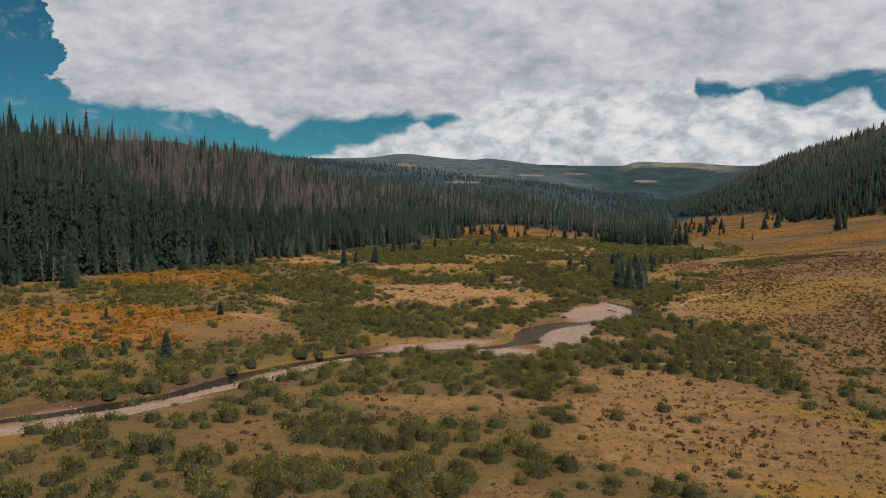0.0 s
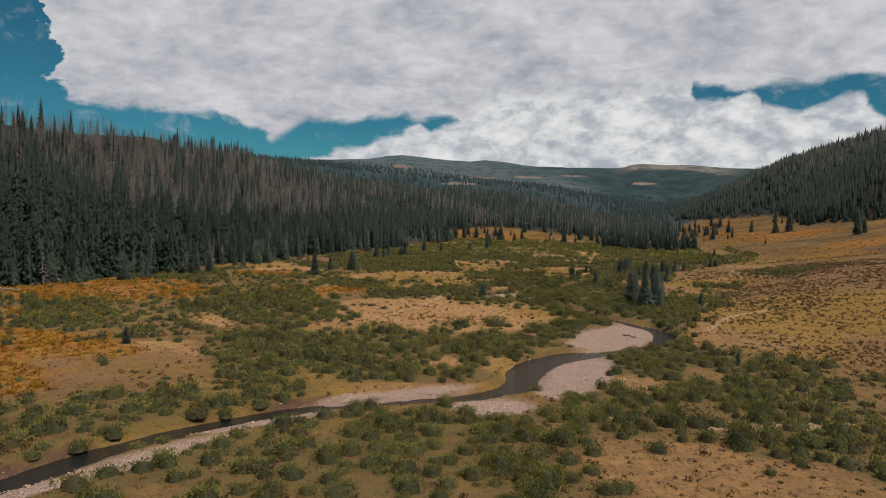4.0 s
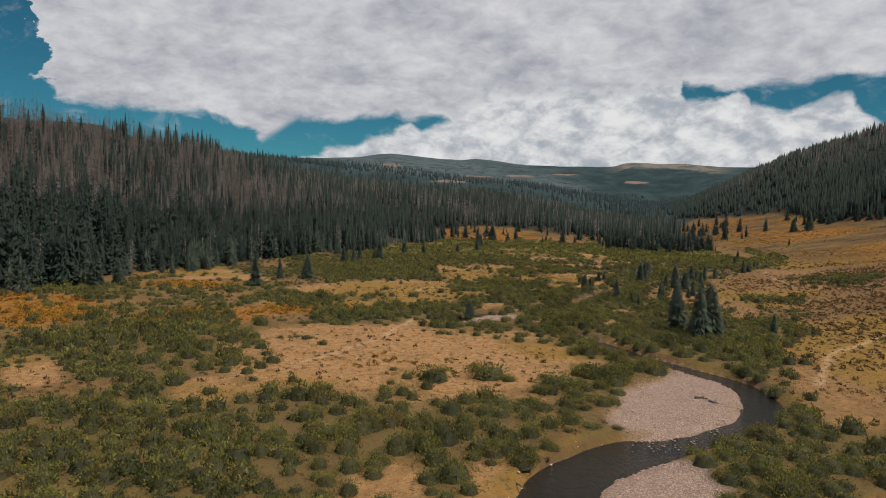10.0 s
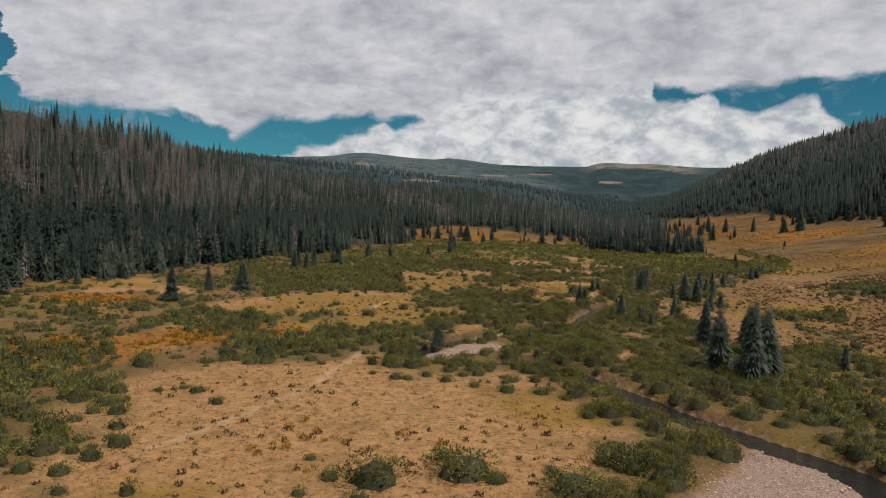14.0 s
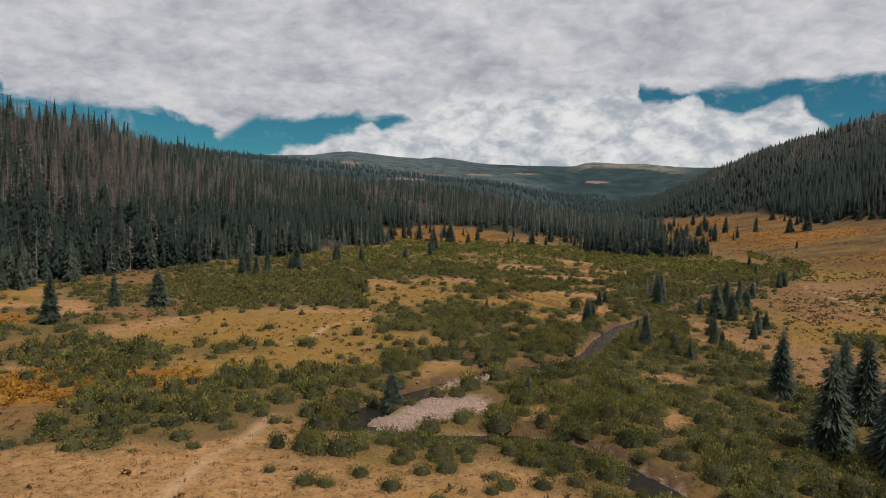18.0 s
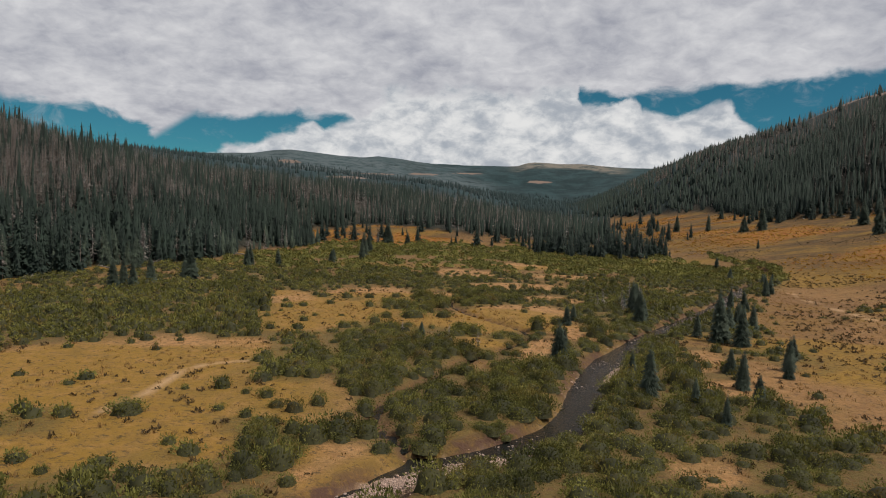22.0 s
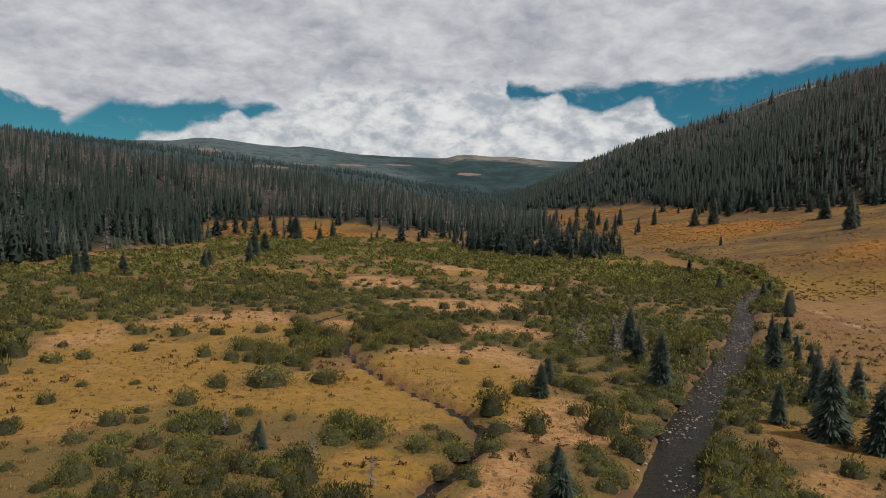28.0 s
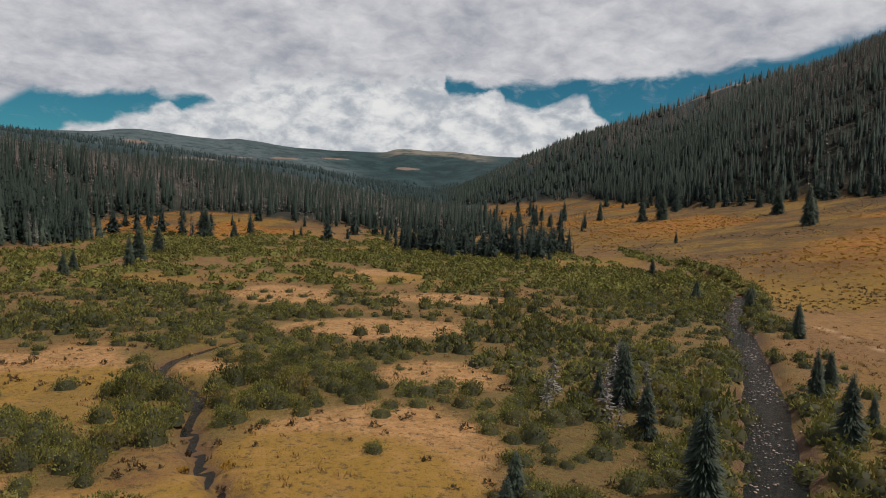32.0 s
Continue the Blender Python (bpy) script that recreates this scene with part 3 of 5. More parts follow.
def willow_density(x, y):
    """How thickly willows grow, from 0 to 1."""
    dc, ac = near_line(x, y, CREEK_LINE)
    db, _ = near_line(x, y, BROOK_LINE)
    inside = smooth(6, -4, x - willow_edge(y) + 14 * (fbm(x, y, 14, 50) - 0.5)) * smooth(4, 16, x - left_foot(y)) * smooth(600, 520, y)
    clump = smooth(0.405, 0.545, 0.55 * fbm(x, y * np.where(y > 340, 1.9, 1.0), 17, 51) + 0.45 * fbm(x, y * 1.7, 7, 52) - 0.05 * smooth(340, 420, y))
    upper = smooth(330, 370, y)
    d = inside * (0.10 + 0.52 * clump + upper * (0.02 + 0.14 * clump)) * (1 - 0.8 * patches(x, y, GOLDEN))
    d = np.maximum(d, 0.85 * smooth(7, 3, dc) * (ac > 0.43) * (x < 128))
    bare = patches(x, y, OPEN, ragged=0.45, size=6.0)
    thick = patches(x, y, DENSE, ragged=0.55, size=6.0) * (0.62 + 0.33 * clump)
    d = np.clip(d * (1 - (0.93 - 0.08 * upper) * bare) + thick - 0.75 * bare * thick, 0, 0.95)
    d = np.maximum(d, 0.92 * patches(x, y, FRINGE, ragged=0.3))
    bar = patches(x, y, BARS, ragged=0.22)
    return d * smooth(creek_half(ac) - 0.3, creek_half(ac) + 0.5, dc) * smooth(0.5, 1.0, db) * (1 - bar)


# ---- meshes from arrays ----
def tri_mesh(name, verts, tris, mats, which=None, soft=False):
    me = bpy.data.meshes.new(name)
    verts, tris = np.asarray(verts, np.float32), np.asarray(tris, np.int32)
    me.vertices.add(len(verts))
    me.vertices.foreach_set("co", verts.ravel())
    me.loops.add(tris.size)
    me.loops.foreach_set("vertex_index", tris.ravel())
    me.polygons.add(len(tris))
    me.polygons.foreach_set("loop_start", np.arange(0, tris.size, tris.shape[1], dtype=np.int32))
    for m in mats if isinstance(mats, (list, tuple)) else [mats]:
        me.materials.append(m)
    if which is not None:
        me.polygons.foreach_set("material_index", np.asarray(which, np.int32))
    if soft:
        me.polygons.foreach_set("use_smooth", np.ones(len(tris), bool))
    me.update(calc_edges=True)
    return me


def part(name, mesh, parent, label=""):
    ob = new(name, mesh)
    ob.parent = parent
    return tagged(ob, label)


def spread(template, places, turns, scales):
    """Many copies of a shape (verts, tris) in one pair of arrays. scales: rows of across, up."""
    v, t = template
    n = len(places)
    c, s = np.cos(turns)[:, None], np.sin(turns)[:, None]
    x = (v[None, :, 0] * c - v[None, :, 1] * s) * scales[:, :1] + places[:, :1]
    y = (v[None, :, 0] * s + v[None, :, 1] * c) * scales[:, :1] + places[:, 1:2]
    z = v[None, :, 2] * scales[:, 1:2] + places[:, 2:3]
    verts = np.stack([x, y, z], -1).reshape(-1, 3)
    tris = (t[None] + (np.arange(n) * len(v))[:, None, None]).reshape(-1, t.shape[1])
    return verts, tris


def join(pairs):
    verts, tris, at = [], [], 0
    for v, t in pairs:
        verts.append(v)
        tris.append(t + at)
        at += len(v)
    return np.concatenate(verts), np.concatenate(tris)


# ---- the ground ----
def steps(fine_lo, fine_hi, step, lo, hi, grow):
    mid = list(np.arange(fine_lo, fine_hi, step))
    a, s = fine_hi, step
    while a < hi:
        mid.append(a)
        s *= grow
        a += s
    mid.append(hi)
    out, a, s = [], fine_lo, step
    while a > lo:
        s *= grow
        a -= s
        out.append(max(a, lo))
    return np.array(out[::-1] + mid)


def make_ground():
    gx = steps(-58, 64, 1.05, -4500, 4500, 1.037)
    gy = steps(55, 380, 1.1, -400, 4700, 1.04)
    gy = np.concatenate([gy[gy < 2450], np.arange(2450, 4700, 28)])
    x, y = np.meshgrid(gx, gy)
    z = height(x, y)
    GRID["x"], GRID["y"], GRID["z"] = gx, gy, z
    n, m = len(gx), len(gy)
    verts = np.stack([x, y, z], -1).reshape(-1, 3)
    i = (np.arange(m - 1)[:, None] * n + np.arange(n - 1)[None]).ravel()
    me = tri_mesh("ground", verts, np.stack([i, i + 1, i + n + 1, i + n], -1), GROUND, soft=True)
    dc, ac = near_line(x, y, CREEK_LINE)
    db, _ = near_line(x, y, BROOK_LINE)
    w = creek_half(ac)
    gravel = np.maximum(patches(x, y, BARS, ragged=0.22, size=4.0), smooth(w - 0.2, w - 0.9, dc)) * (ac < 0.9)
    mud = np.maximum(smooth(1.1, 0.5, db), smooth(w + 1.5, w + 0.8, dc) * smooth(0.35, 0.6, fbm(x, y, 8, 60)) * (1 - gravel))
    gold = patches(x, y, GOLDEN, ragged=0.5, size=12.0)
    gold = np.maximum(gold, oval(x, y, -42, 600, 44, 50) * smooth(0.40, 0.55, fbm(x, y * 2.2, 30, 61)))
    slope = smooth(0, 60, x - right_foot(y) - 15) * smooth(300, 380, y) * smooth(30, -10, x - wood_edge(y))
    gold = np.maximum(gold, slope * smooth(0.42, 0.60, fbm(x, y * 1.8, 45, 62)))
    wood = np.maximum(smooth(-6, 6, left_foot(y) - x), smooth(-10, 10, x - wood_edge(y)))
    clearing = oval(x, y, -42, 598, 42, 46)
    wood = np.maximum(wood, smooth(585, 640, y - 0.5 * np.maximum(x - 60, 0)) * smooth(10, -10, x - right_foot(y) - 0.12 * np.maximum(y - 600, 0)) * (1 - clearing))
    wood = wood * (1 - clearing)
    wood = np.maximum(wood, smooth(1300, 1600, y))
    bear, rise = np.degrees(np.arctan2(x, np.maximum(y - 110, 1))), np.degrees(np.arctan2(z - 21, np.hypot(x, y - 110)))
    bare = patches(x, y, ROCKS, ragged=0.5, size=20.0)
    for a, e, wa, we in ((-8, 2.3, 1.7, 0.10), (-11, 2.2, 0.8, 0.06), (-2.2, 2.85, 1.3, 0.07), (7.3, 2.45, 1.1, 0.12), (-12.8, 3.5, 0.9, 0.14), (1.5, 3.0, 1.2, 0.05), (-6.0, 2.75, 2.2, 0.05)):
        bare = np.maximum(bare, smooth(1.5, 0.5, np.hypot((bear - a) / wa, (rise - e) / we) + 0.7 * (fbm(x, y, 130, 63) - 0.5)) * (y > 1500))
    # pale tableland cap; living and grey dead forest below, cloud shade painted on right
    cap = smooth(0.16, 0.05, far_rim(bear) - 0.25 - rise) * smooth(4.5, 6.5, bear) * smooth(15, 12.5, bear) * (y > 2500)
    # grey gives way to dark by bearing, standing in for cloud shade
    grey_wood_shade = smooth(0.36, 0.62, fbm(x, y, 420, 67) + 0.16 * smooth(-2, -12, bear)) * (1 - 0.9 * smooth(1.5, 5, bear)) * smooth(1800, 2500, y)
    green = willow_density(x, y)
    damp = smooth(10, -8, x - willow_edge(y) - 8) * smooth(2, 14, x - left_foot(y)) * smooth(600, 540, y) * (1 - 0.85 * patches(x, y, OPEN, ragged=0.45, size=6.0)) * (1 - gold)
    straw = np.maximum(patches(x, y, [(115, 405, 38, 22, 20), (70, 215, 40, 30, 40), (7, 306, 10, 14, 0), (-38, 250, 22, 20, 0), (30, 462, 30, 10, 0), (-25, 312, 14, 16, 0), (-12, 332, 20, 9, 0), (-42, 266, 18, 12, 0), (2, 285, 6, 6, 0), (-9, 302, 9, 7, 0)], ragged=0.4, size=14.0), smooth(0.56, 0.70, fbm(x, y * 1.6, 28, 64)) * (1 - wood))
    straw = np.maximum(straw, 0.9 * smooth(w + 3.2, w + 1.2, dc))
    pink = patches(x, y, [(68, 150, 26, 20, 50), (92, 262, 34, 20, 30), (66, 330, 16, 34, -20), (-56, 121, 18, 10, 10), (30, 110, 16, 5, -20)], ragged=0.5, size=10.0)
    trail = np.zeros_like(x)
    for way, half in TRAILS:
        dt, _ = near_line(x, y, rounded(way))
        trail = np.maximum(trail, smooth(half + 0.5, half - 0.3, dt) * smooth(0.25, 0.45, fbm(x, y, 5, 66)))
    for name, data in (("cover", (gravel, gold, smooth(0.08, 0.5, green))), ("soil", (mud, wood, np.maximum(bare, 0))), ("tone", (straw, pink, smooth(700, 1300, y))), ("upland", (cap, grey_wood_shade, damp)), ("open", (patches(x, y, OPEN) * (0.35 + 0.65 * smooth(105, 150, y)) * (1 - 0.65 * smooth(18, 40, x - 0.12 * np.maximum(y - 260, 0))) * (1 - gravel), trail, np.maximum(smooth(-15, 40, x - right_foot(y)) * smooth(320, 400, y) * (1 - wood), clearing)))):
        att = me.color_attributes.new(name, "FLOAT_COLOR", "POINT")
        flat = np.ones((x.size, 4), np.float32)
        for k in range(3):
            flat[:, k] = np.ravel(data[k])
        att.data.foreach_set("color", flat.ravel())
    ob = new("ground", me)
    tagged(ob, "dry golden grass valley floor rising into forested hills", "ground", kind="structure")
    return ob


def ground_material():
    m, g, b = material("valley_ground", 0.95)
    geo = g.node("ShaderNodeNewGeometry")
    at = geo.outputs["Position"]

    def layer(name):
        a = g.tree.nodes.new("ShaderNodeAttribute")
        a.attribute_name = name
        s = g.tree.nodes.new("ShaderNodeSeparateColor")
        g.tree.links.new(a.outputs["Color"], s.inputs[0])
        return s.outputs

    gravel, gold, green = layer("cover")
    mud, wood, bare = layer("soil")
    straw, pink, far_land = layer("tone")
    meadow, path_, slope = layer("open")
    cap, grey_wood_shade, damp = layer("upland")
    fine = g.noise(at, 3.2, 6, 0.7)
    mid = g.noise(at, 0.42, 5, 0.6)
    wide = g.noise(at, 0.055, 4, 0.55)
    tuft = g.noise(at, 1.25, 5, 0.65)
    col = g.mix(g.span(mid, 0.3, 0.7), (0.098, 0.050, 0.017), (0.238, 0.128, 0.045))
    col = g.mix(g.span(wide, 0.35, 0.65, 0.0, 0.45), col, (0.190, 0.098, 0.042))
    col = g.mix(g.math("MULTIPLY", meadow, 0.8), col, g.mix(g.span(g.noise(at, 0.8, 6, 0.7), 0.3, 0.7), (0.255, 0.128, 0.048), (0.455, 0.252, 0.108)))
    col = g.mix(g.math("MULTIPLY", straw, g.span(mid, 0.25, 0.6, 0.5, 1.0)), col, (0.225, 0.126, 0.020))
    col = g.mix(g.math("MULTIPLY", pink, g.span(mid, 0.3, 0.6, 0.2, 0.8)), col, (0.158, 0.082, 0.035))
    col = g.mix(g.math("MULTIPLY", damp, g.span(mid, 0.36, 0.68, 0.0, 0.6)), col, g.mix(g.span(tuft, 0.3, 0.65), (0.075, 0.052, 0.017), (0.185, 0.112, 0.028)))
    col = g.mix(g.math("MULTIPLY", green, g.span(tuft, 0.34, 0.6, 0.12, 0.75)), col, (0.090, 0.072, 0.023))
    sage = g.mix(g.span(g.noise(at, 0.11, 6, 0.7), 0.36, 0.64), (0.032, 0.019, 0.008), (0.150, 0.076, 0.019))
    drift = g.node("ShaderNodeMapping", Vector=at, Scale=(0.7, 1.5, 1.0)).outputs[0]
    sage = g.mix(g.span(g.noise(drift, 0.034, 6, 0.62), 0.47, 0.60, 0.0, 0.85), sage, (0.200, 0.116, 0.015))
    sage = g.mix(g.span(g.noise(drift, 0.055, 6, 0.66), 0.52, 0.64, 0.0, 0.85), sage, (0.034, 0.023, 0.012))
    sage = g.mix(g.span(g.noise(at, 0.55, 6, 0.75), 0.50, 0.62, 0.0, 0.75), sage, (0.040, 0.026, 0.012))
    sage = g.mix(g.span(g.noise(at, 0.8, 5, 0.7), 0.56, 0.68, 0.0, 0.6), sage, (0.230, 0.120, 0.040))
    col = g.mix(g.math("MULTIPLY", slope, 0.85), col, sage)
    orange = g.mix(g.span(mid, 0.4, 0.62), (0.26, 0.128, 0.014), (0.22, 0.062, 0.010))
    col = g.mix(g.math("MULTIPLY", gold, g.span(tuft, 0.30, 0.50)), col, orange)
    # dark tufts, and pale worn spots
    col = g.mix(g.span(g.noise(at, 0.19, 6, 0.7), 0.50, 0.66, 0.0, 0.45), col, (0.135, 0.082, 0.024))
    col = g.mix(g.span(g.math("MULTIPLY", tuft, fine), 0.24, 0.15, 0.0, 0.8), col, (0.055, 0.040, 0.020))
    col = g.mix(g.span(fine, 0.62, 0.80, 0.0, 0.5), col, (0.40, 0.265, 0.135))
    col = g.mix(g.math("MULTIPLY", mud, g.span(tuft, 0.3, 0.55)), col, (0.085, 0.045, 0.030))
    col = g.mix(g.math("MULTIPLY", path_, 0.7), col, (0.44, 0.285, 0.165))
    vor = g.node("ShaderNodeTexVoronoi", Vector=at, Scale=7.5)
    pebble = g.mix(g.math("MULTIPLY", g.node("ShaderNodeSeparateColor", Color=vor.outputs["Color"]).outputs[0], 1.0), (0.31, 0.205, 0.160), (0.62, 0.445, 0.355))
    pebble = g.mix(g.span(vor.outputs["Distance"], 0.35, 0.65, 0.0, 0.5), pebble, (0.15, 0.105, 0.08))
    pebble = g.mix(g.span(mid, 0.5, 0.7, 0.0, 0.4), pebble, (0.20, 0.135, 0.10))
    col = g.mix(gravel, col, pebble)
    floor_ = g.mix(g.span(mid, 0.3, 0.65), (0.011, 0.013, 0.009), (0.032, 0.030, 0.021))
    # bluish far treetops: haze of the air mixed into the base colour
    hazed_canopy = g.mix(g.span(g.noise(at, 0.010, 9, 0.72), 0.40, 0.62), (0.005, 0.018, 0.020), (0.018, 0.042, 0.046))
    # hardly any grey on the right, where cloud shade is put into the colour
    hazed_canopy = g.mix(g.math("MULTIPLY", grey_wood_shade, g.span(g.noise(at, 0.022, 7, 0.7), 0.34, 0.58)), hazed_canopy, (0.066, 0.086, 0.092))
    hazed_canopy = g.mix(g.math("MULTIPLY", cap, g.span(g.noise(at, 0.012, 7, 0.7), 0.34, 0.56)), hazed_canopy, (0.150, 0.132, 0.108))
    floor_ = g.mix(far_land, floor_, hazed_canopy)
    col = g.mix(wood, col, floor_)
    ragged = g.math("ADD", bare, g.math("MULTIPLY", g.math("SUBTRACT", g.noise(at, 0.018, 6, 0.7), 0.5), 1.6))
    col = g.mix(g.math("MULTIPLY", g.span(ragged, 0.45, 0.62), g.span(bare, 0.02, 0.15)), col, g.mix(mid, (0.13, 0.090, 0.072), (0.21, 0.150, 0.122)))
    rough_h = g.math("ADD", g.math("MULTIPLY", tuft, 1.0), g.math("MULTIPLY", fine, 0.55))
    finish(g, b, col, g.math("ADD", rough_h, g.math("MULTIPLY", gravel, g.math("MULTIPLY", vor.outputs["Distance"], -1.0))), 0.9, 0.28)
    return m


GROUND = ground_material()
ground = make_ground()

# ---- water ----
def water_material():
    m, g, b = material("creek_water", 0.06)
    at = g.node("ShaderNodeNewGeometry").outputs["Position"]
    ripple = g.math("ADD", g.noise(at, 1.7, 4, 0.6, 0.6), g.math("MULTIPLY", g.noise(at, 6.0, 3, 0.6), 0.35))
    b.inputs["IOR"].default_value, b.inputs["Specular IOR Level"].default_value = 1.33, 0.24
    finish(g, b, g.mix(g.noise(at, 0.5, 3), (0.005, 0.007, 0.007), (0.016, 0.016, 0.013)), ripple, 0.9, 0.30)
    return m


WATER = water_material()


def ribbon(name, line, half, level, label):
    verts, tris = [], []
    for k in range(len(line)):
        d = line[min(k + 1, len(line) - 1)] - line[max(k - 1, 0)]
        n = np.array([-d[1], d[0]]) / np.hypot(*d)
        for s in (-1, -0.5, 0, 0.5, 1):
            p = line[k] + n * s * half[k]
            verts.append((p[0], p[1], level))
        if k:
            for j in range(4):
                a = 5 * k + j
                tris.append((a - 5, a - 4, a + 1, a))
    return tagged(new(name, tri_mesh(name, verts, tris, WATER, soft=True)), label, "creek", kind="structure")


_, along = near_line(CREEK_LINE[:, 0], CREEK_LINE[:, 1], CREEK_LINE)
creek_part = CREEK_LINE[: len(CREEK_LINE) - 12]
ribbon("creek_water", creek_part, creek_half(along)[: len(creek_part)] + 1.3, -0.86, "shallow dark creek winding between gravel bars and willows")
ribbon("brook_water", BROOK_LINE[3:], np.full(len(BROOK_LINE) - 3, 0.75), -0.60, "narrow dark brook cut into the grass")


# ---- plants: shapes ----
def sprays(rng, ends, tips, width, drop):
    """Flat branch sprays from the stem: rows of three-cornered leaves of needles."""
    side = np.cross(tips - ends, (0, 0, 1.0))
    side /= np.linalg.norm(side, axis=1)[:, None] + 1e-9
    n = len(ends)
    mid = ends * 0.45 + tips * 0.55
    w = width[:, None] * side
    low = np.zeros((n, 3))
    low[:, 2] = -drop * width
    verts = np.stack([ends, mid + w + low, tips, mid - w + low], 1).reshape(-1, 3)
    k = np.arange(n)[:, None] * 4
    tris = np.concatenate([k + np.array([[0, 1, 2]]), k + np.array([[0, 2, 3]])])
    return verts, tris


def stem(sides, rings, radius, tall, rng=None, bend=0.0):
    z = np.linspace(0, 1, rings)
    a = np.linspace(0, 2 * np.pi, sides, endpoint=False)
    off = bend * np.sin(z * 2.6)
    verts = np.stack([radius * (1 - 0.93 * z)[:, None] * np.cos(a) + off[:, None], radius * (1 - 0.93 * z)[:, None] * np.sin(a) + 0 * off[:, None], (z * tall)[:, None] + 0 * a], -1).reshape(-1, 3)
    tris = []
    for r in range(rings - 1):
        for k in range(sides):
            p, q = r * sides + k, r * sides + (k + 1) % sides
            tris += [(p, q, q + sides), (p, q + sides, p + sides)]
    return verts, np.array(tris)


def spruce_crown(seed, whorls, arms, wide=0.16, ragged=0.25, base=0.04, fingers=1, sides=6):
    """The crown of a living spruce of height 1: tiers of drooping sprays over a dense inner cone."""
    rng = np.random.default_rng(seed)
    ends, tips, width = [], [], []
    for k in range(whorls):
        f = k / (whorls - 1)
        z = base + (0.985 - base) * f**0.95
        reach = wide * (1 - f) ** 0.68 * (0.95 + 0.05 * np.sin(f * 40 + seed)) + 0.008
        for j in range(arms if f < 0.8 else max(4, arms - 3)):
            a = 2 * np.pi * (j + rng.uniform(-0.35, 0.35)) / arms + k * 2.4
            r = reach * rng.uniform(1 - ragged * 1.5, 1 + ragged)
            for q in range(fingers):
                aa = a + (q - (fingers - 1) / 2) * 0.36 * 2.5 / (fingers + 0.5) + rng.uniform(-0.05, 0.05)
                rr = r * (1.0 if q == (fingers - 1) / 2 else rng.uniform(0.6, 0.95))
                zz = z + rng.uniform(-0.020, 0.020)
                ends.append((0.42 * rr * math.cos(aa), 0.42 * rr * math.sin(aa), zz + 0.07 * rr))
                tips.append((rr * math.cos(aa), rr * math.sin(aa), zz - rr * rng.uniform(0.15, 0.5) + 0.01))
                width.append(rr * rng.uniform(0.15, 0.26) / fingers**0.72)
    pairs = [sprays(rng, np.array(ends), np.array(tips), np.array(width), 1.1)]
    a = np.linspace(0, 2 * np.pi, sides, endpoint=False)
    ring = np.stack([0.58 * wide * np.cos(a), 0.58 * wide * np.sin(a), 0 * a + base + 0.02 + 0.03 * np.cos(3 * a + seed)], -1)
    k = np.arange(sides)
    pairs.append((np.concatenate([ring, [[0, 0, 0.93]]]), np.stack([k, (k + 1) % sides, 0 * k + sides], -1)))
    return join(pairs)


def dead_twigs(seed, number, wide=0.085, base=0.12, fat=1.0):
    """The bare limbs of a dead spruce of height 1: short, broken, thin."""
    rng = np.random.default_rng(seed)
    f = np.sort(rng.uniform(0, 1, number))
    z = base + (0.97 - base) * f
    a = rng.uniform(0, 2 * np.pi, number)
    r = wide * (1 - f) ** 0.6 * rng.uniform(0.25, 1.15, number) + 0.012
    ends = np.stack([0 * r, 0 * r, z], -1)
    tips = np.stack([r * np.cos(a), r * np.sin(a), z - r * rng.uniform(-0.1, 0.6, number)], -1)
    return sprays(rng, ends, tips, fat * (0.04 * wide + 0.10 * r), 0.3)


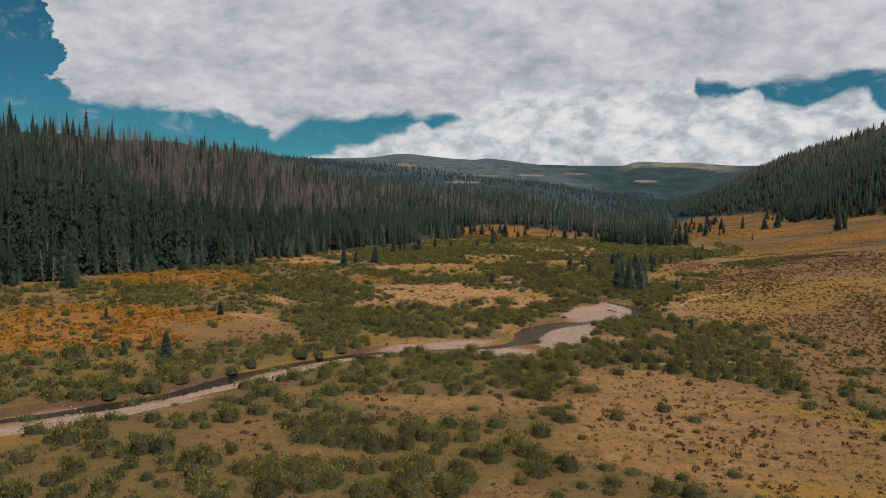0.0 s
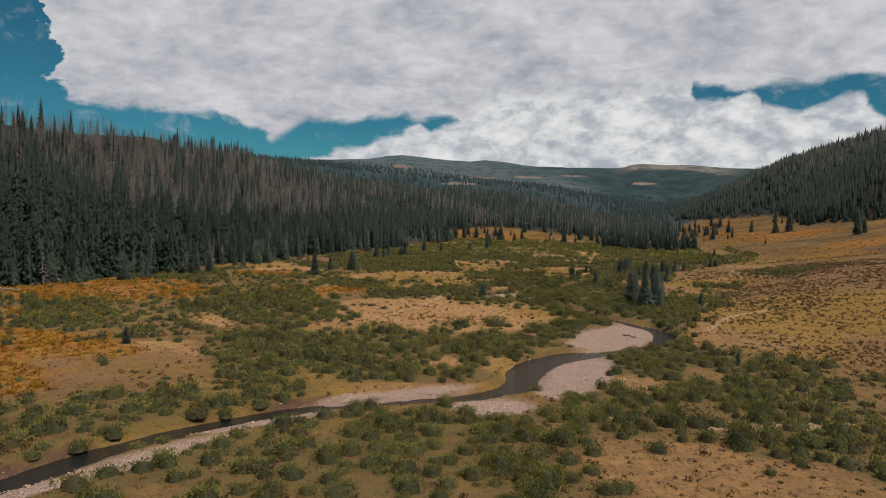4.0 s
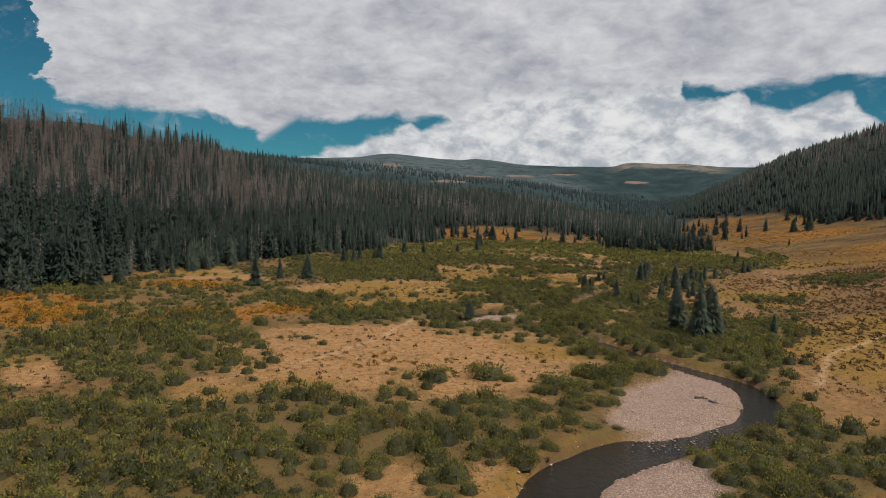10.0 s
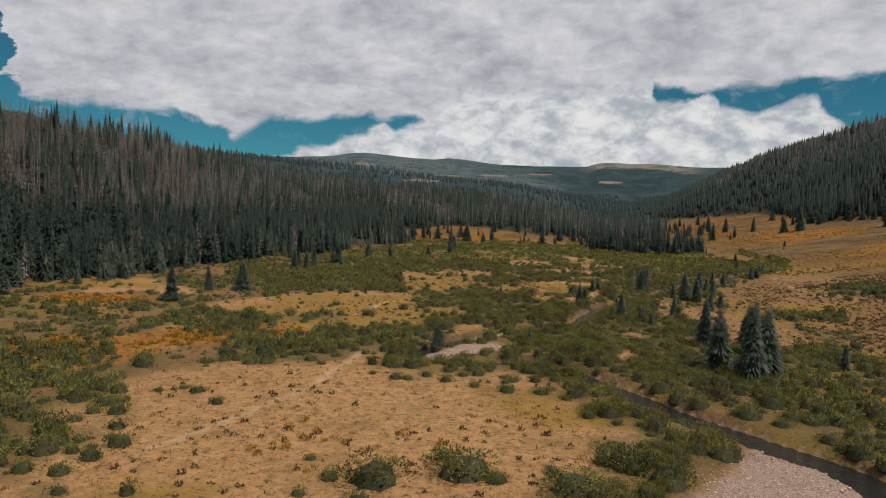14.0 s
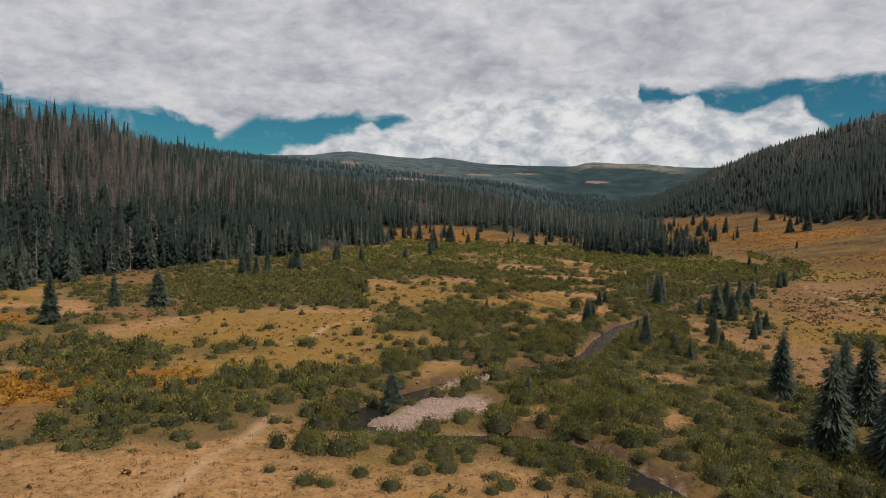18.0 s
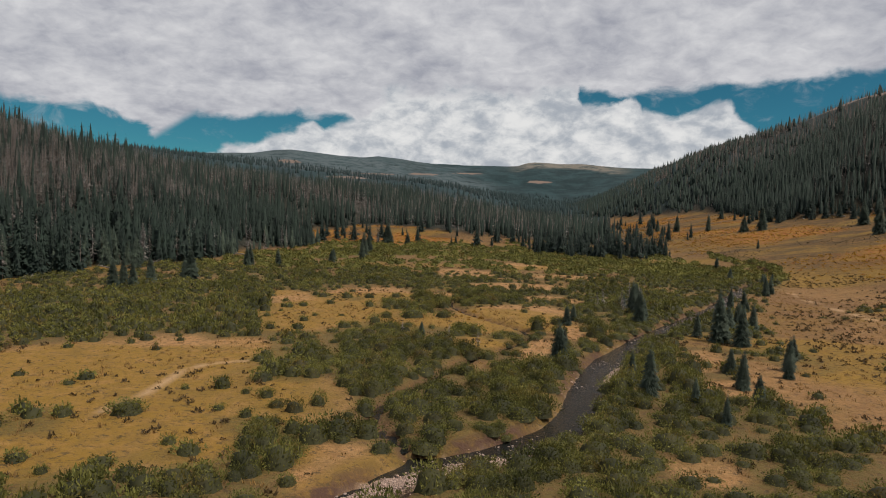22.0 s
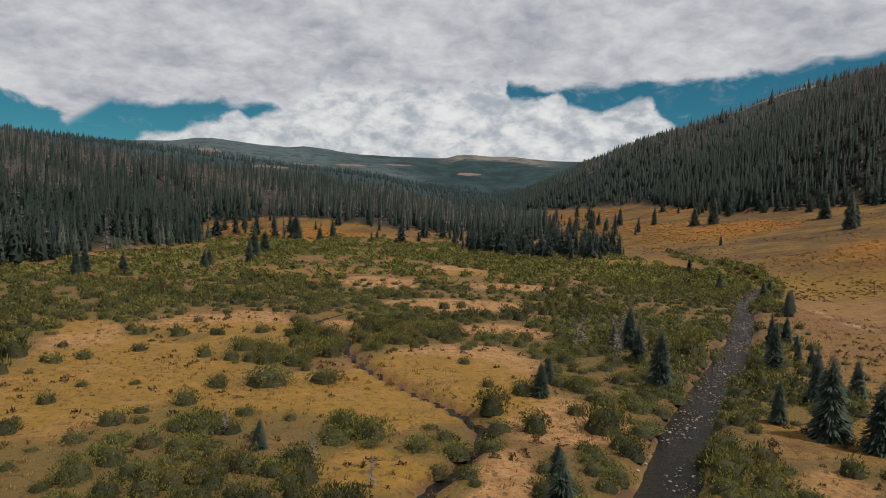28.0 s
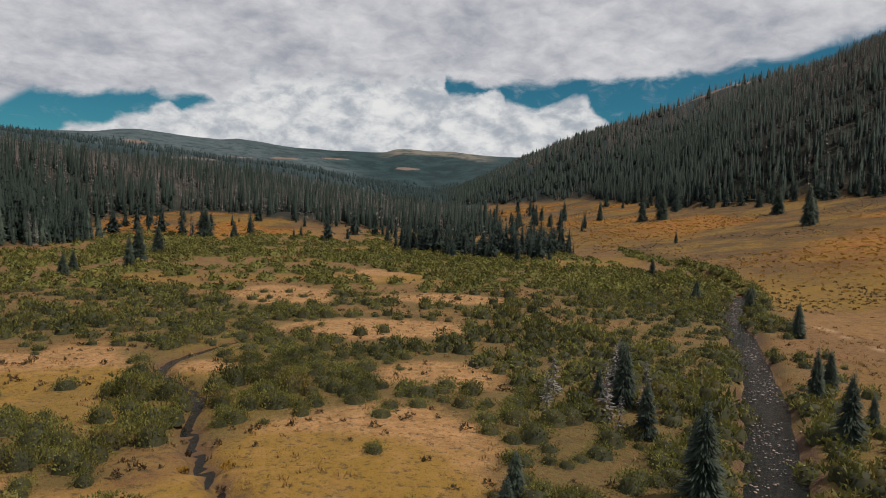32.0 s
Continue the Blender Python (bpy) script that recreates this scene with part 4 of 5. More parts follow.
def bush(seed, leaves, size, lobes=6, core=True):
    """A round-topped shrub about 2 across and 1 high: small leaves over several rounded lobes."""
    rng = np.random.default_rng(seed)
    a = rng.uniform(0, 6.28) + np.arange(lobes) * 2 * np.pi / max(lobes - 1, 1)
    q = rng.uniform(0.30, 0.62, lobes)
    q[0] = 0.08
    cen = np.stack([q * np.cos(a), q * np.sin(a), rng.uniform(0.10, 0.30, lobes)], -1)
    rad = rng.uniform(0.36, 0.52, lobes)
    rad[0] = 0.62
    pick = rng.choice(lobes, leaves, p=rad**2 / (rad**2).sum())
    d = rng.normal(size=(leaves, 3))
    d[:, 2] = np.abs(d[:, 2]) * 1.1 - 0.10
    d /= np.linalg.norm(d, axis=1)[:, None]
    p = cen[pick] + d * rad[pick][:, None] * rng.uniform(0.76, 1.16, leaves)[:, None]
    p[:, 2] = np.maximum(p[:, 2], 0.03)
    t1 = np.cross(d, rng.normal(size=(leaves, 3)))
    t1 /= np.linalg.norm(t1, axis=1)[:, None]
    t2 = d * 0.70 + np.array([0, 0, 0.30]) + rng.normal(0, 0.30, (leaves, 3))
    s = size * rng.uniform(0.6, 1.4, leaves)[:, None]
    verts = np.stack([p - t1 * s * 0.40 - t2 * s * 0.5, p + t1 * s * 0.40 - t2 * s * 0.5, p + t2 * s * 0.65], 1).reshape(-1, 3)
    tris = np.arange(leaves * 3).reshape(-1, 3)
    pairs = [(verts, tris)]
    # added closed core that stops the view through; near willows colour it as inner shade
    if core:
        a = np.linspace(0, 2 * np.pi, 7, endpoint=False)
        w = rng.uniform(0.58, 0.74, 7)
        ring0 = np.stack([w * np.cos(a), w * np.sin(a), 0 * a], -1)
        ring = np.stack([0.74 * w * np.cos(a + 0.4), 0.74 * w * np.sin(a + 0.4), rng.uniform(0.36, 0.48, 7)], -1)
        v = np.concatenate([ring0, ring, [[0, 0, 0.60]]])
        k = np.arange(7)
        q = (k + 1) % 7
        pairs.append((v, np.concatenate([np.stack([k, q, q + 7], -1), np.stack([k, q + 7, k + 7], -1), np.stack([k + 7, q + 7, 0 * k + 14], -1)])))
    return join(pairs)


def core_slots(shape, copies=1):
    """Material slots of a shrub's faces: leaves, and the inner core painted dark as shaded twigs, its last 21 faces."""
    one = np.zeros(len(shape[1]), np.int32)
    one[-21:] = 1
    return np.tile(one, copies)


def bare_stems(seed, number):
    rng = np.random.default_rng(seed)
    pairs = []
    for _ in range(number):
        v, t = stem(3, 3, 0.02, 1.0)
        a, lean = rng.uniform(0, 6.28), rng.uniform(0.1, 0.7)
        v = v * (1, 1, rng.uniform(0.6, 1.0))
        v[:, 0] += v[:, 2] * lean * math.cos(a)
        v[:, 1] += v[:, 2] * lean * math.sin(a)
        pairs.append((v, t))
    return join(pairs)


rng = np.random.default_rng(7)

# ---- single spruces of the valley floor: x, y, height ----
SPRUCES = [
    (-52, 93, 5.5), (-61, 96, 2.6), (-84, 124, 2.9), (-65, 135, 3.4), (33, 145, 2.6), (42, 217, 4.0), (27, 209, 10.2), (30, 213, 9.6), (24, 213, 9.8),
    (32, 223, 9.4), (27, 231, 8.4), (34, 232, 7.5), (-1, 226, 2.6), (22, 249, 3.1), (21, 254, 3.3), (29, 258, 2.9), (18, 259, 5.4)]
SPRUCES += [
    (29, 262, 4.5), (18, 266, 3.4), (37, 268, 3.3), (31, 270, 3.4), (39, 272, 4.5), (11, 274, 5.5), (43, 279, 3.7), (13, 282, 3.3), (40, 288, 6.0), (-7, 289, 2.4),
    (38, 291, 7.5), (40, 294, 3.8), (36, 295, 4.1), (47, 300, 4.8), (43, 300, 4.7), (17, 303, 3.6), (47, 306, 4.7)]
SPRUCES += [
    (30, 306, 6.6), (19, 308, 3.1), (32, 310, 4.4), (51, 313, 3.3), (47, 314, 6.0), (32, 317, 4.9), (52, 317, 3.2), (34, 325, 6.0), (57, 325, 2.4), (54, 326, 5.3), (33, 328, 3.1),
    (58, 329, 4.2), (36, 330, 5.3), (74, 354, 5.1), (77, 358, 4.7), (86, 382, 4.1), (89, 387, 4.0), (81, 392, 4.4)]
SPRUCES += [
    (94, 393, 3.4), (93, 433, 5.4), (-76, 256, 8.6), (-77, 276, 6.6), (-69, 277, 7.9), (-125, 166, 10.7), (-112, 241, 11.5), (-130, 243, 8.2), (-109, 246, 8.0), (-112, 291, 8.0),
    (-75, 334, 7.3), (-72, 337, 6.6), (-76, 341, 6.8), (-72, 346, 7.2), (-66, 355, 8.4), (-69, 359, 5.7), (-65, 398, 6.6), (-56, 401, 5.8)]
SPRUCES += [
    (-66, 405, 6.6), (-42, 417, 5.3), (-43, 426, 4.9), (-34, 434, 8.1), (-35, 447, 10.4), (-36, 473, 8.5), (-35, 551, 13), (-25, 559, 7), (141, 507, 4.5),
    (195, 505, 17), (201, 509, 11), (215, 550, 14), (176, 604, 11), (156, 666, 13), (168, 640, 12), (150, 690, 10), (185, 600, 15), (138, 640, 8)]


def spruce_kind(seed, detail=56):
    crown = tri_mesh("spruce_crown", *spruce_crown(seed, detail, 11, wide=rng.uniform(0.18, 0.24), ragged=0.48, fingers=6 if detail > 20 else 3, sides=9), YOUNG_NEEDLES if detail > 20 or seed > 14 else NEEDLES)
    trunk = tri_mesh("spruce_trunk", *stem(7, 5, 0.020, 0.93), BARK, soft=True)
    return trunk, crown


KINDS = [spruce_kind(s) for s in range(5)]
PLAIN_KINDS = [spruce_kind(10 + s, 20) for s in range(5)]
EDGE_KINDS = [spruce_kind(15 + s, 20) for s in range(5)]


def place_spruce(x, y, tall, kind, label, group, wide=1.0):
    root = new("spruce_tree")
    root.matrix_world = Matrix.LocRotScale((x, y, ground_at(x, y) - 0.05), Euler((rng.normal(0, 0.012), rng.normal(0, 0.012), rng.uniform(0, 6.28))), (tall * wide, tall * wide, tall))
    part("trunk", kind[0], root)
    part("crown", kind[1], root)
    return tagged(root, label, "spruce tree", group)


for k, (x, y, tall) in enumerate(SPRUCES):
    size = "small" if tall < 4.2 else "tall" if tall > 8 else "young"
    spot = "beside the creek" if 5 < x < 100 and 200 < y < 400 else "standing in the meadow" if x > -60 else "before the forest edge"
    place_spruce(x, y, tall, KINDS[k % 5], f"{size} dark green spruce {spot}", "valley spruces", rng.uniform(0.85, 1.2))

place_spruce(-15.0, 222.0, 4.9, KINDS[1], "broad bushy dark spruce beside the creek pool", "valley spruces", 1.35)

# a close row of spruces across the valley mouth, and the small ones on the meadow slope
valley_mouth = []
for k in range(130):
    u = (0.10, 0.30, 0.42, 0.66, 0.84, 0.95)[k % 6] + rng.normal(0, 0.05)
    valley_mouth.append((40 + 54 * u + rng.normal(0, 3), 505 - 42 * math.sin(3.1 * u) * rng.uniform(0, 1) + abs(rng.normal(0, 14))))
for k in range(54):
    y = (540, 565, 592, 612, 640, 668, 700, 735)[k % 8] + rng.normal(0, 7)
    x = wood_edge(y) - abs(rng.normal(0, 11)) + 1
    place_spruce(x, y, rng.uniform(6, 16), PLAIN_KINDS[k % 5], "dark green spruce on the golden meadow slope", "slope spruces")


for k in range(90):
    y = rng.uniform(590, 860)
    x = right_foot(y) + 0.12 * (y - 600) + 60 * rng.uniform(0, 1) ** 1.8 - 6
    valley_mouth.append((x, y))
for k in range(34):
    y = rng.uniform(548, 628)
    valley_mouth.append((rng.uniform(-86, 44), y))


# ---- the forests ----
def scatter(n, lo, hi, keep):
    x, y = rng.uniform(lo[0], hi[0], n), rng.uniform(lo[1], hi[1], n)
    ok = keep(x, y)
    return np.stack([x[ok], y[ok], height(x[ok], y[ok], creek=False) - 0.1], -1)


def forest(name, places, live, dead, share, tall, label, width=1.0, needles=NEEDLES, grey_twigs=GREY_NEEDLES, snag=SNAG_WOOD):
    """One wood of many trees: living ones and grey dead ones, joined by kind."""
    grey = rng.uniform(size=len(places)) < share(places[:, 0], places[:, 1])
    for what, kinds, mat_pair in (("living", live, (needles, BARK)), ("dead", dead, (grey_twigs, snag))):
        some = places[grey] if what == "dead" else places[~grey]
        verts, tris, which, at = [], [], [], 0
        for j, (leafy, woody) in enumerate(kinds):
            mine = some[j :: len(kinds)]
            if not len(mine):
                continue
            up = rng.uniform(tall[0], tall[1], len(mine)) * (rng.uniform(0.65, 1.05, len(mine)) if what == "dead" else rng.uniform(0.6, 1.18, len(mine))) * (0.75 + 0.5 * fbm(mine[:, 0], mine[:, 1], 45, 77))
            across = up * rng.uniform(0.8, 1.25, len(mine)) * width
            turn = rng.uniform(0, 6.28, len(mine))
            for shape, slot in ((leafy, 0), (woody, 1)):
                if shape is None:
                    continue
                v, t = spread(shape, mine, turn, np.stack([across, up], -1))
                verts.append(v)
                tris.append(t + at)
                which.append(np.full(len(t), slot))
                at += len(v)
        if verts:
            me = tri_mesh(name, np.concatenate(verts), np.concatenate(tris), mat_pair, np.concatenate(which))
            tagged(new(f"{what}_{name}", me), label[what], "forest", kind="stuff")


FINE_LIVE = [(spruce_crown(120 + s, 20, 7, wide=0.15 + 0.03 * (s % 3), ragged=0.34), stem(4, 2, 0.013, 0.6)) for s in range(6)]
NEAR_LIVE = [(spruce_crown(20 + s, 9, 5, wide=0.150 + 0.022 * (s % 3)), stem(4, 2, 0.013, 0.6)) for s in range(6)]
NEAR_DEAD = [(dead_twigs(40 + s, 60, wide=0.105, fat=1.25), stem(4, 2, 0.010, 0.97)) for s in range(6)]
MID_LIVE = [(spruce_crown(60 + s, 6, 4, wide=0.150, sides=4), None) for s in range(4)]
MID_DEAD = [(dead_twigs(70 + s, 16, wide=0.11, fat=2.2), stem(3, 2, 0.010, 0.97)) for s in range(4)]
FAR_LIVE = [(spruce_crown(80 + s, 2, 4, wide=0.26, sides=4), None) for s in range(3)]
FAR_DEAD = [(dead_twigs(90 + s, 4, wide=0.17), stem(3, 2, 0.022, 0.97)) for s in range(3)]


valley_mouth = np.array(valley_mouth)
valley_mouth = np.c_[valley_mouth, height(valley_mouth[:, 0], valley_mouth[:, 1], creek=False) - 0.1]
forest("valley_mouth_spruces", valley_mouth, FINE_LIVE, NEAR_DEAD, lambda x, y: 0.05 + 0 * x, (3, 13),
       {"living": "dark green spruces in a loose row across the valley mouth", "dead": "a few grey snags across the valley mouth"}, 1.25)


def in_clearing(x, y):
    return oval(x, y, -42, 598, 42, 46) > 0.4


def dead_share(x, y):
    d = left_foot(y) - x
    return np.clip(0.04 + 0.86 * smooth(14, 50, d) * (0.16 + 0.84 * smooth(230, 350, y)) + 1.15 * (fbm(x, y, 45, 71) - 0.5), 0.04, 0.92) * (0.4 + 0.6 * smooth(210, 310, y))


left_near = scatter(12500, (-300, 120), (-60, 560), lambda x, y: (x < left_foot(y) + 3 + 34 * (fbm(x, y, 30, 70) - 0.5)) & (x > -285 + 0.12 * (y - 120)) & ~in_clearing(x, y))
front = (left_foot(left_near[:, 1]) - left_near[:, 0] < 38) & (left_near[:, 1] < 380)
forest("hillside_forest", left_near[~front], NEAR_LIVE, NEAR_DEAD, dead_share, (10, 17.5),
       {"living": "dense dark green spruce forest on the hillside", "dead": "grey standing dead spruces among the hillside forest"})
forest("lower_forest", left_near[front], FINE_LIVE, NEAR_DEAD, dead_share, (10, 18),
       {"living": "dark green spruces along the foot of the hillside", "dead": "grey dead spruces along the foot of the hillside"}, 0.9)
edge = scatter(1300, (-170, 140), (-55, 560), lambda x, y: (np.abs(x - left_foot(y) - 3) < 11 + 22 * (fbm(x, y, 25, 72) - 0.5)) & ~in_clearing(x, y))
order = np.argsort(edge[:, 1])
for k, (x, y, _) in enumerate(edge[order][:150]):
    place_spruce(x, y, rng.uniform(4.5, 11.5), EDGE_KINDS[k % 5], "young green spruce at the edge of the forest", "edge spruces", rng.uniform(0.8, 1.1))
edge = edge[order][150:]
forest("forest_edge", edge, NEAR_LIVE, NEAR_DEAD, lambda x, y: 0.12 + 0 * x, (5, 12), {"living": "young green spruces crowding the forest edge", "dead": "grey snags along the forest edge"}, 1.0, YOUNG_NEEDLES)
left_mid = scatter(10500, (-330, 560), (140, 1150), lambda x, y: (x < right_foot(y) + 0.12 * (y - 600) + 6 + 60 * (fbm(x, y, 18, 78) - 0.5)) & (y > 606 + 60 * (fbm(x, y, 26, 73) - 0.5)) & ~in_clearing(x, y) | (x < left_foot(y)))
left_mid = left_mid[~in_clearing(left_mid[:, 0], left_mid[:, 1])]
forest("valley_forest", left_mid, MID_LIVE, MID_DEAD, lambda x, y: np.clip(0.64 + 1.6 * (fbm(x, y, 80, 71) - 0.5), 0.05, 0.92) * (0.25 + 0.75 * smooth(590, 680, y)), (12, 21),
       {"living": "dark green spruces in the forest across the valley", "dead": "grey dead spruces in the forest across the valley"})
def rock_band(x, y):
    """Bare outcrops on the hill."""
    return patches(x, y, ROCKS, ragged=0.5, size=20.0)


right = scatter(17000, (215, 360), (560, 900), lambda x, y: (x > wood_edge(y) + 14 * (fbm(x, y, 40, 74) - 0.5)) & (rock_band(x, y) < 0.4))
hill_dead = lambda x, y: np.clip(0.06 + 0.62 * smooth(25, 120, x - wood_edge(y)) + 1.2 * (fbm(x, y, 90, 75) - 0.5), 0.03, 0.9)
forest("right_hill_forest", right, MID_LIVE, MID_DEAD, hill_dead, (10, 18),
       {"living": "dark green spruce forest on the steep hill", "dead": "grey dead spruces covering the steep hill"})
right = scatter(36000, (110, 560), (800, 2150), lambda x, y: (x > wood_edge(y) + 12 * (fbm(x, y, 40, 74) - 0.5)) & (x < wood_edge(y) + 560) & ((y > 900) | (x > 560)) & (rock_band(x, y) < 0.4))
forest("upper_hill_forest", right, FAR_LIVE, FAR_DEAD, hill_dead, (10, 17),
       {"living": "dark green spruces high on the steep hill", "dead": "grey dead spruces high on the steep hill"})
# far trees take the needle and twig colours tinted blue for haze
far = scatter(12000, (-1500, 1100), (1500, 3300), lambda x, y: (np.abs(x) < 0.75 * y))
# living trees only towards the right, darkening the slope for its cloud shade
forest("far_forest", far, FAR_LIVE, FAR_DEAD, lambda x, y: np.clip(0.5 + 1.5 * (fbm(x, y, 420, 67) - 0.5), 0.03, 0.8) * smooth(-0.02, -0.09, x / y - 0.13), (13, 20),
       {"living": "distant dark spruce forest below the tableland", "dead": "distant grey beetle-killed forest below the tableland"}, 1.0, HAZED_NEEDLES, HAZED_GREY, HAZED_GREY)


# ---- willows ----
def willow_places(step, lo, hi, seed):
    r = np.random.default_rng(seed)
    x, y = np.meshgrid(np.arange(lo[0], hi[0], step), np.arange(lo[1], hi[1], step))
    x = np.ravel(x + r.uniform(-0.5, 0.5, x.shape) * step)
    y = np.ravel(y + r.uniform(-0.5, 0.5, y.shape) * step)
    d = willow_density(x, y)
    ok = r.uniform(size=len(x)) < d
    return x[ok], y[ok], d[ok]


wx, wy, wd = willow_places(2.05, (-150, 36), (110, 400), 11)
across = rng.uniform(0.75, 1.75, len(wx)) * (0.80 + 0.42 * wd)
tall = across * rng.uniform(0.65, 1.2, len(wx)) * (0.66 + 0.85 * fbm(wx, wy, 20, 80))
places = np.stack([wx, wy, ground_many(wx, wy) - 0.12], -1)
near_path = np.where((np.abs(wx - 3) < 26) & (wy > 60) & (wy < 345))[0]
near_path = near_path[np.argsort(np.abs(wx[near_path] - 3) + 0.02 * np.abs(wy[near_path] - 200))][:300]
SHAPES = [bush(100 + s, 900, 0.075, 8) for s in range(6)]
WILLOW_KINDS = [(tri_mesh("willow_foliage", *SHAPES[s], [WILLOW, TWIG_SHADE], core_slots(SHAPES[s])), [tri_mesh("willow_stem", *bare_stems(130 + 7 * s + q, 1), BARK) for q in range(4)]) for s in range(6)]
for k in near_path:
    root = new("willow_bush")
    root.matrix_world = Matrix.LocRotScale(places[k], Euler((0, 0, rng.uniform(0, 6.28))), (across[k], across[k], tall[k]))
    part("foliage", WILLOW_KINDS[k % 6][0], root)
    for stalk in WILLOW_KINDS[k % 6][1]:
        part("stem", stalk, root)
    tagged(root, "low olive green willow bush on the valley floor" if tall[k] < 1.3 else "rounded dark green willow bush on the valley floor", "bush", "willows")
SINGLE = [
    (11.3, 297.8, 1.6, 2.6), (14.1, 293.0, 1.5, 2.1), (19.9, 293.3, 2.2, 2.8), (-8.1, 331.0, 2.0, 2.6), (-9.1, 306.7, 2.7, 2.0), (-13.8, 306.0, 1.3, 1.3), (-6.7, 319.1, 2.0, 1.6), (-3.8, 307.6, 1.9, 1.6),
    (-14.4, 322.5, 1.9, 1.5), (0.8, 291.3, 1.8, 2.0), (15.6, 303.8, 1.7, 1.6), (21.5, 306.0, 1.5, 1.7)]
SINGLE += [
    (-13.8, 169.0, 2.7, 2.1), (-7.2, 171.3, 3.0, 2.3), (1.4, 169.4, 2.7, 1.7), (-4.5, 170.3, 1.2, 1.0), (-22.2, 207.4, 1.0, 1.4), (6.2, 175.5, 2.3, 2.1), (8.8, 171.8, 2.1, 2.0), (14.0, 182.4, 1.5, 1.8),
    (-12.1, 243.9, 2.1, 2.0), (-15.0, 239.0, 1.5, 1.2), (-18.5, 243.5, 1.0, 1.1)]
SINGLE += [(-31.7, 248.1, 1.9, 1.6), (-21.0, 254.7, 1.0, 1.1), (-1.9, 142.0, 1.7, 1.5), (2.2, 123.1, 0.9, 1.1), (-19.9, 209.1, 1.4, 1.2), (-41.2, 243.5, 1.7, 1.3), (6.5, 121.5, 0.9, 0.9)]
for k, (x, y, wide, up) in enumerate(SINGLE):
    root = new("willow_bush")
    root.matrix_world = Matrix.LocRotScale((x, y, ground_at(x, y) - 0.06), Euler((0, 0, rng.uniform(0, 6.28))), (wide * 1.12, wide * 1.12, up * 1.12))
    part("foliage", WILLOW_KINDS[k % 6][0], root)
    for stalk in WILLOW_KINDS[k % 6][1]:
        part("stem", stalk, root)
    tagged(root, "round dark green willow standing alone in dry grass", "bush", "lone willows")
rest = np.setdiff1d(np.arange(len(wx)), near_path)
CLOSEBUSH = [bush(150 + s, 520, 0.080, 7) for s in range(8)]
NEARBUSH = [bush(160 + s, 230, 0.120, 6) for s in range(8)]
MIDBUSH = [bush(170 + s, 92, 0.180, 5) for s in range(8)]
close = np.abs(wx[rest] - 3) + 0.35 * np.maximum(wy[rest] - 280, 0) < 42 + 16 * (wy[rest] < 240)
pairs, slots = [], []
closest = close & (np.abs(wx[rest] - 4 - 0.10 * np.maximum(wy[rest] - 280, 0)) < 24) & (wy[rest] < 345)
for some, shapes in ((rest[closest], CLOSEBUSH), (rest[close & ~closest], NEARBUSH), (rest[~close], MIDBUSH)):
    for k in range(8):
        mine = some[k::8]
        slots.append(core_slots(shapes[k], len(mine)))
        pairs.append(spread(shapes[k], places[mine], rng.uniform(0, 6.28, len(mine)), np.stack([across[mine], tall[mine]], -1)))
tagged(new("willow_thicket", tri_mesh("willow_thicket", *join(pairs), [WILLOW, TWIG_SHADE], np.concatenate(slots))), "wide thickets of olive green willow across the valley", "willow thicket", kind="stuff")
wx, wy, wd = willow_places(3.0, (-110, 400), (120, 600), 12)
spots = np.stack([wx, wy, height(wx, wy) - 0.05], -1)
FARBUSH = [bush(180 + s, 72, 0.25, 5) for s in range(4)]
pairs = [spread(FARBUSH[s], spots[s::4], rng.uniform(0, 6.28, len(spots[s::4])), np.stack([rng.uniform(1.6, 3.0, len(spots[s::4])), rng.uniform(1.1, 2.2, len(spots[s::4]))], -1)) for s in range(4)]
tagged(new("far_willows", tri_mesh("far_willows", *join(pairs), WILLOW)), "distant willow thickets filling the upper valley", "willow thicket", kind="stuff")


# ---- low dry shrubs, golden shrubs and grass ----
def strew(name, n, lo, hi, chance, shapes, across, up, mat, label, category, seed):
    r = np.random.default_rng(seed)
    x, y = r.uniform(lo[0], hi[0], n), r.uniform(lo[1], hi[1], n)
    ok = r.uniform(size=n) < chance(x, y)
    x, y = x[ok], y[ok]
    p = np.stack([x, y, ground_many(x, y) - 0.04], -1)
    s = r.uniform(across[0], across[1], len(x))
    sc = np.stack([s, s * r.uniform(up[0], up[1], len(x))], -1)
    turn = r.uniform(0, 6.28, len(x))
    m = len(shapes)
    pairs = [spread(shapes[k], p[k::m], turn[k::m], sc[k::m]) for k in range(m) if len(p[k::m])]
    return tagged(new(name, tri_mesh(name, *join(pairs), mat)), label, category, kind="stuff")


def dry_land(x, y):
    dc, ac = near_line(x, y, CREEK_LINE)
    bar = patches(x, y, BARS, ragged=0.22)
    return smooth(creek_half(ac) + 0.2, creek_half(ac) + 1.0, dc) * (1 - bar)


SMALL = [bush(200 + s, 22, 0.45, 3, core=False) for s in range(5)]
TINY = [bush(210 + s, 11, 0.55, 2, core=False) for s in range(5)]
strew("dry_shrubs", 30000, (-120, 34), (125, 420), lambda x, y: dry_land(x, y) * (0.08 + 0.85 * smooth(0.44, 0.60, fbm(x, y, 16, 85))) * (1 - 0.6 * patches(x, y, OPEN) * smooth(100, 130, y)) * (1 - willow_density(x, y)) * smooth(0, 12, x - left_foot(y)), SMALL, (0.25, 0.62), (0.7, 1.1), SHRUB,
      "small brown and olive shrubs dotting the dry meadow", "shrubs", 21)
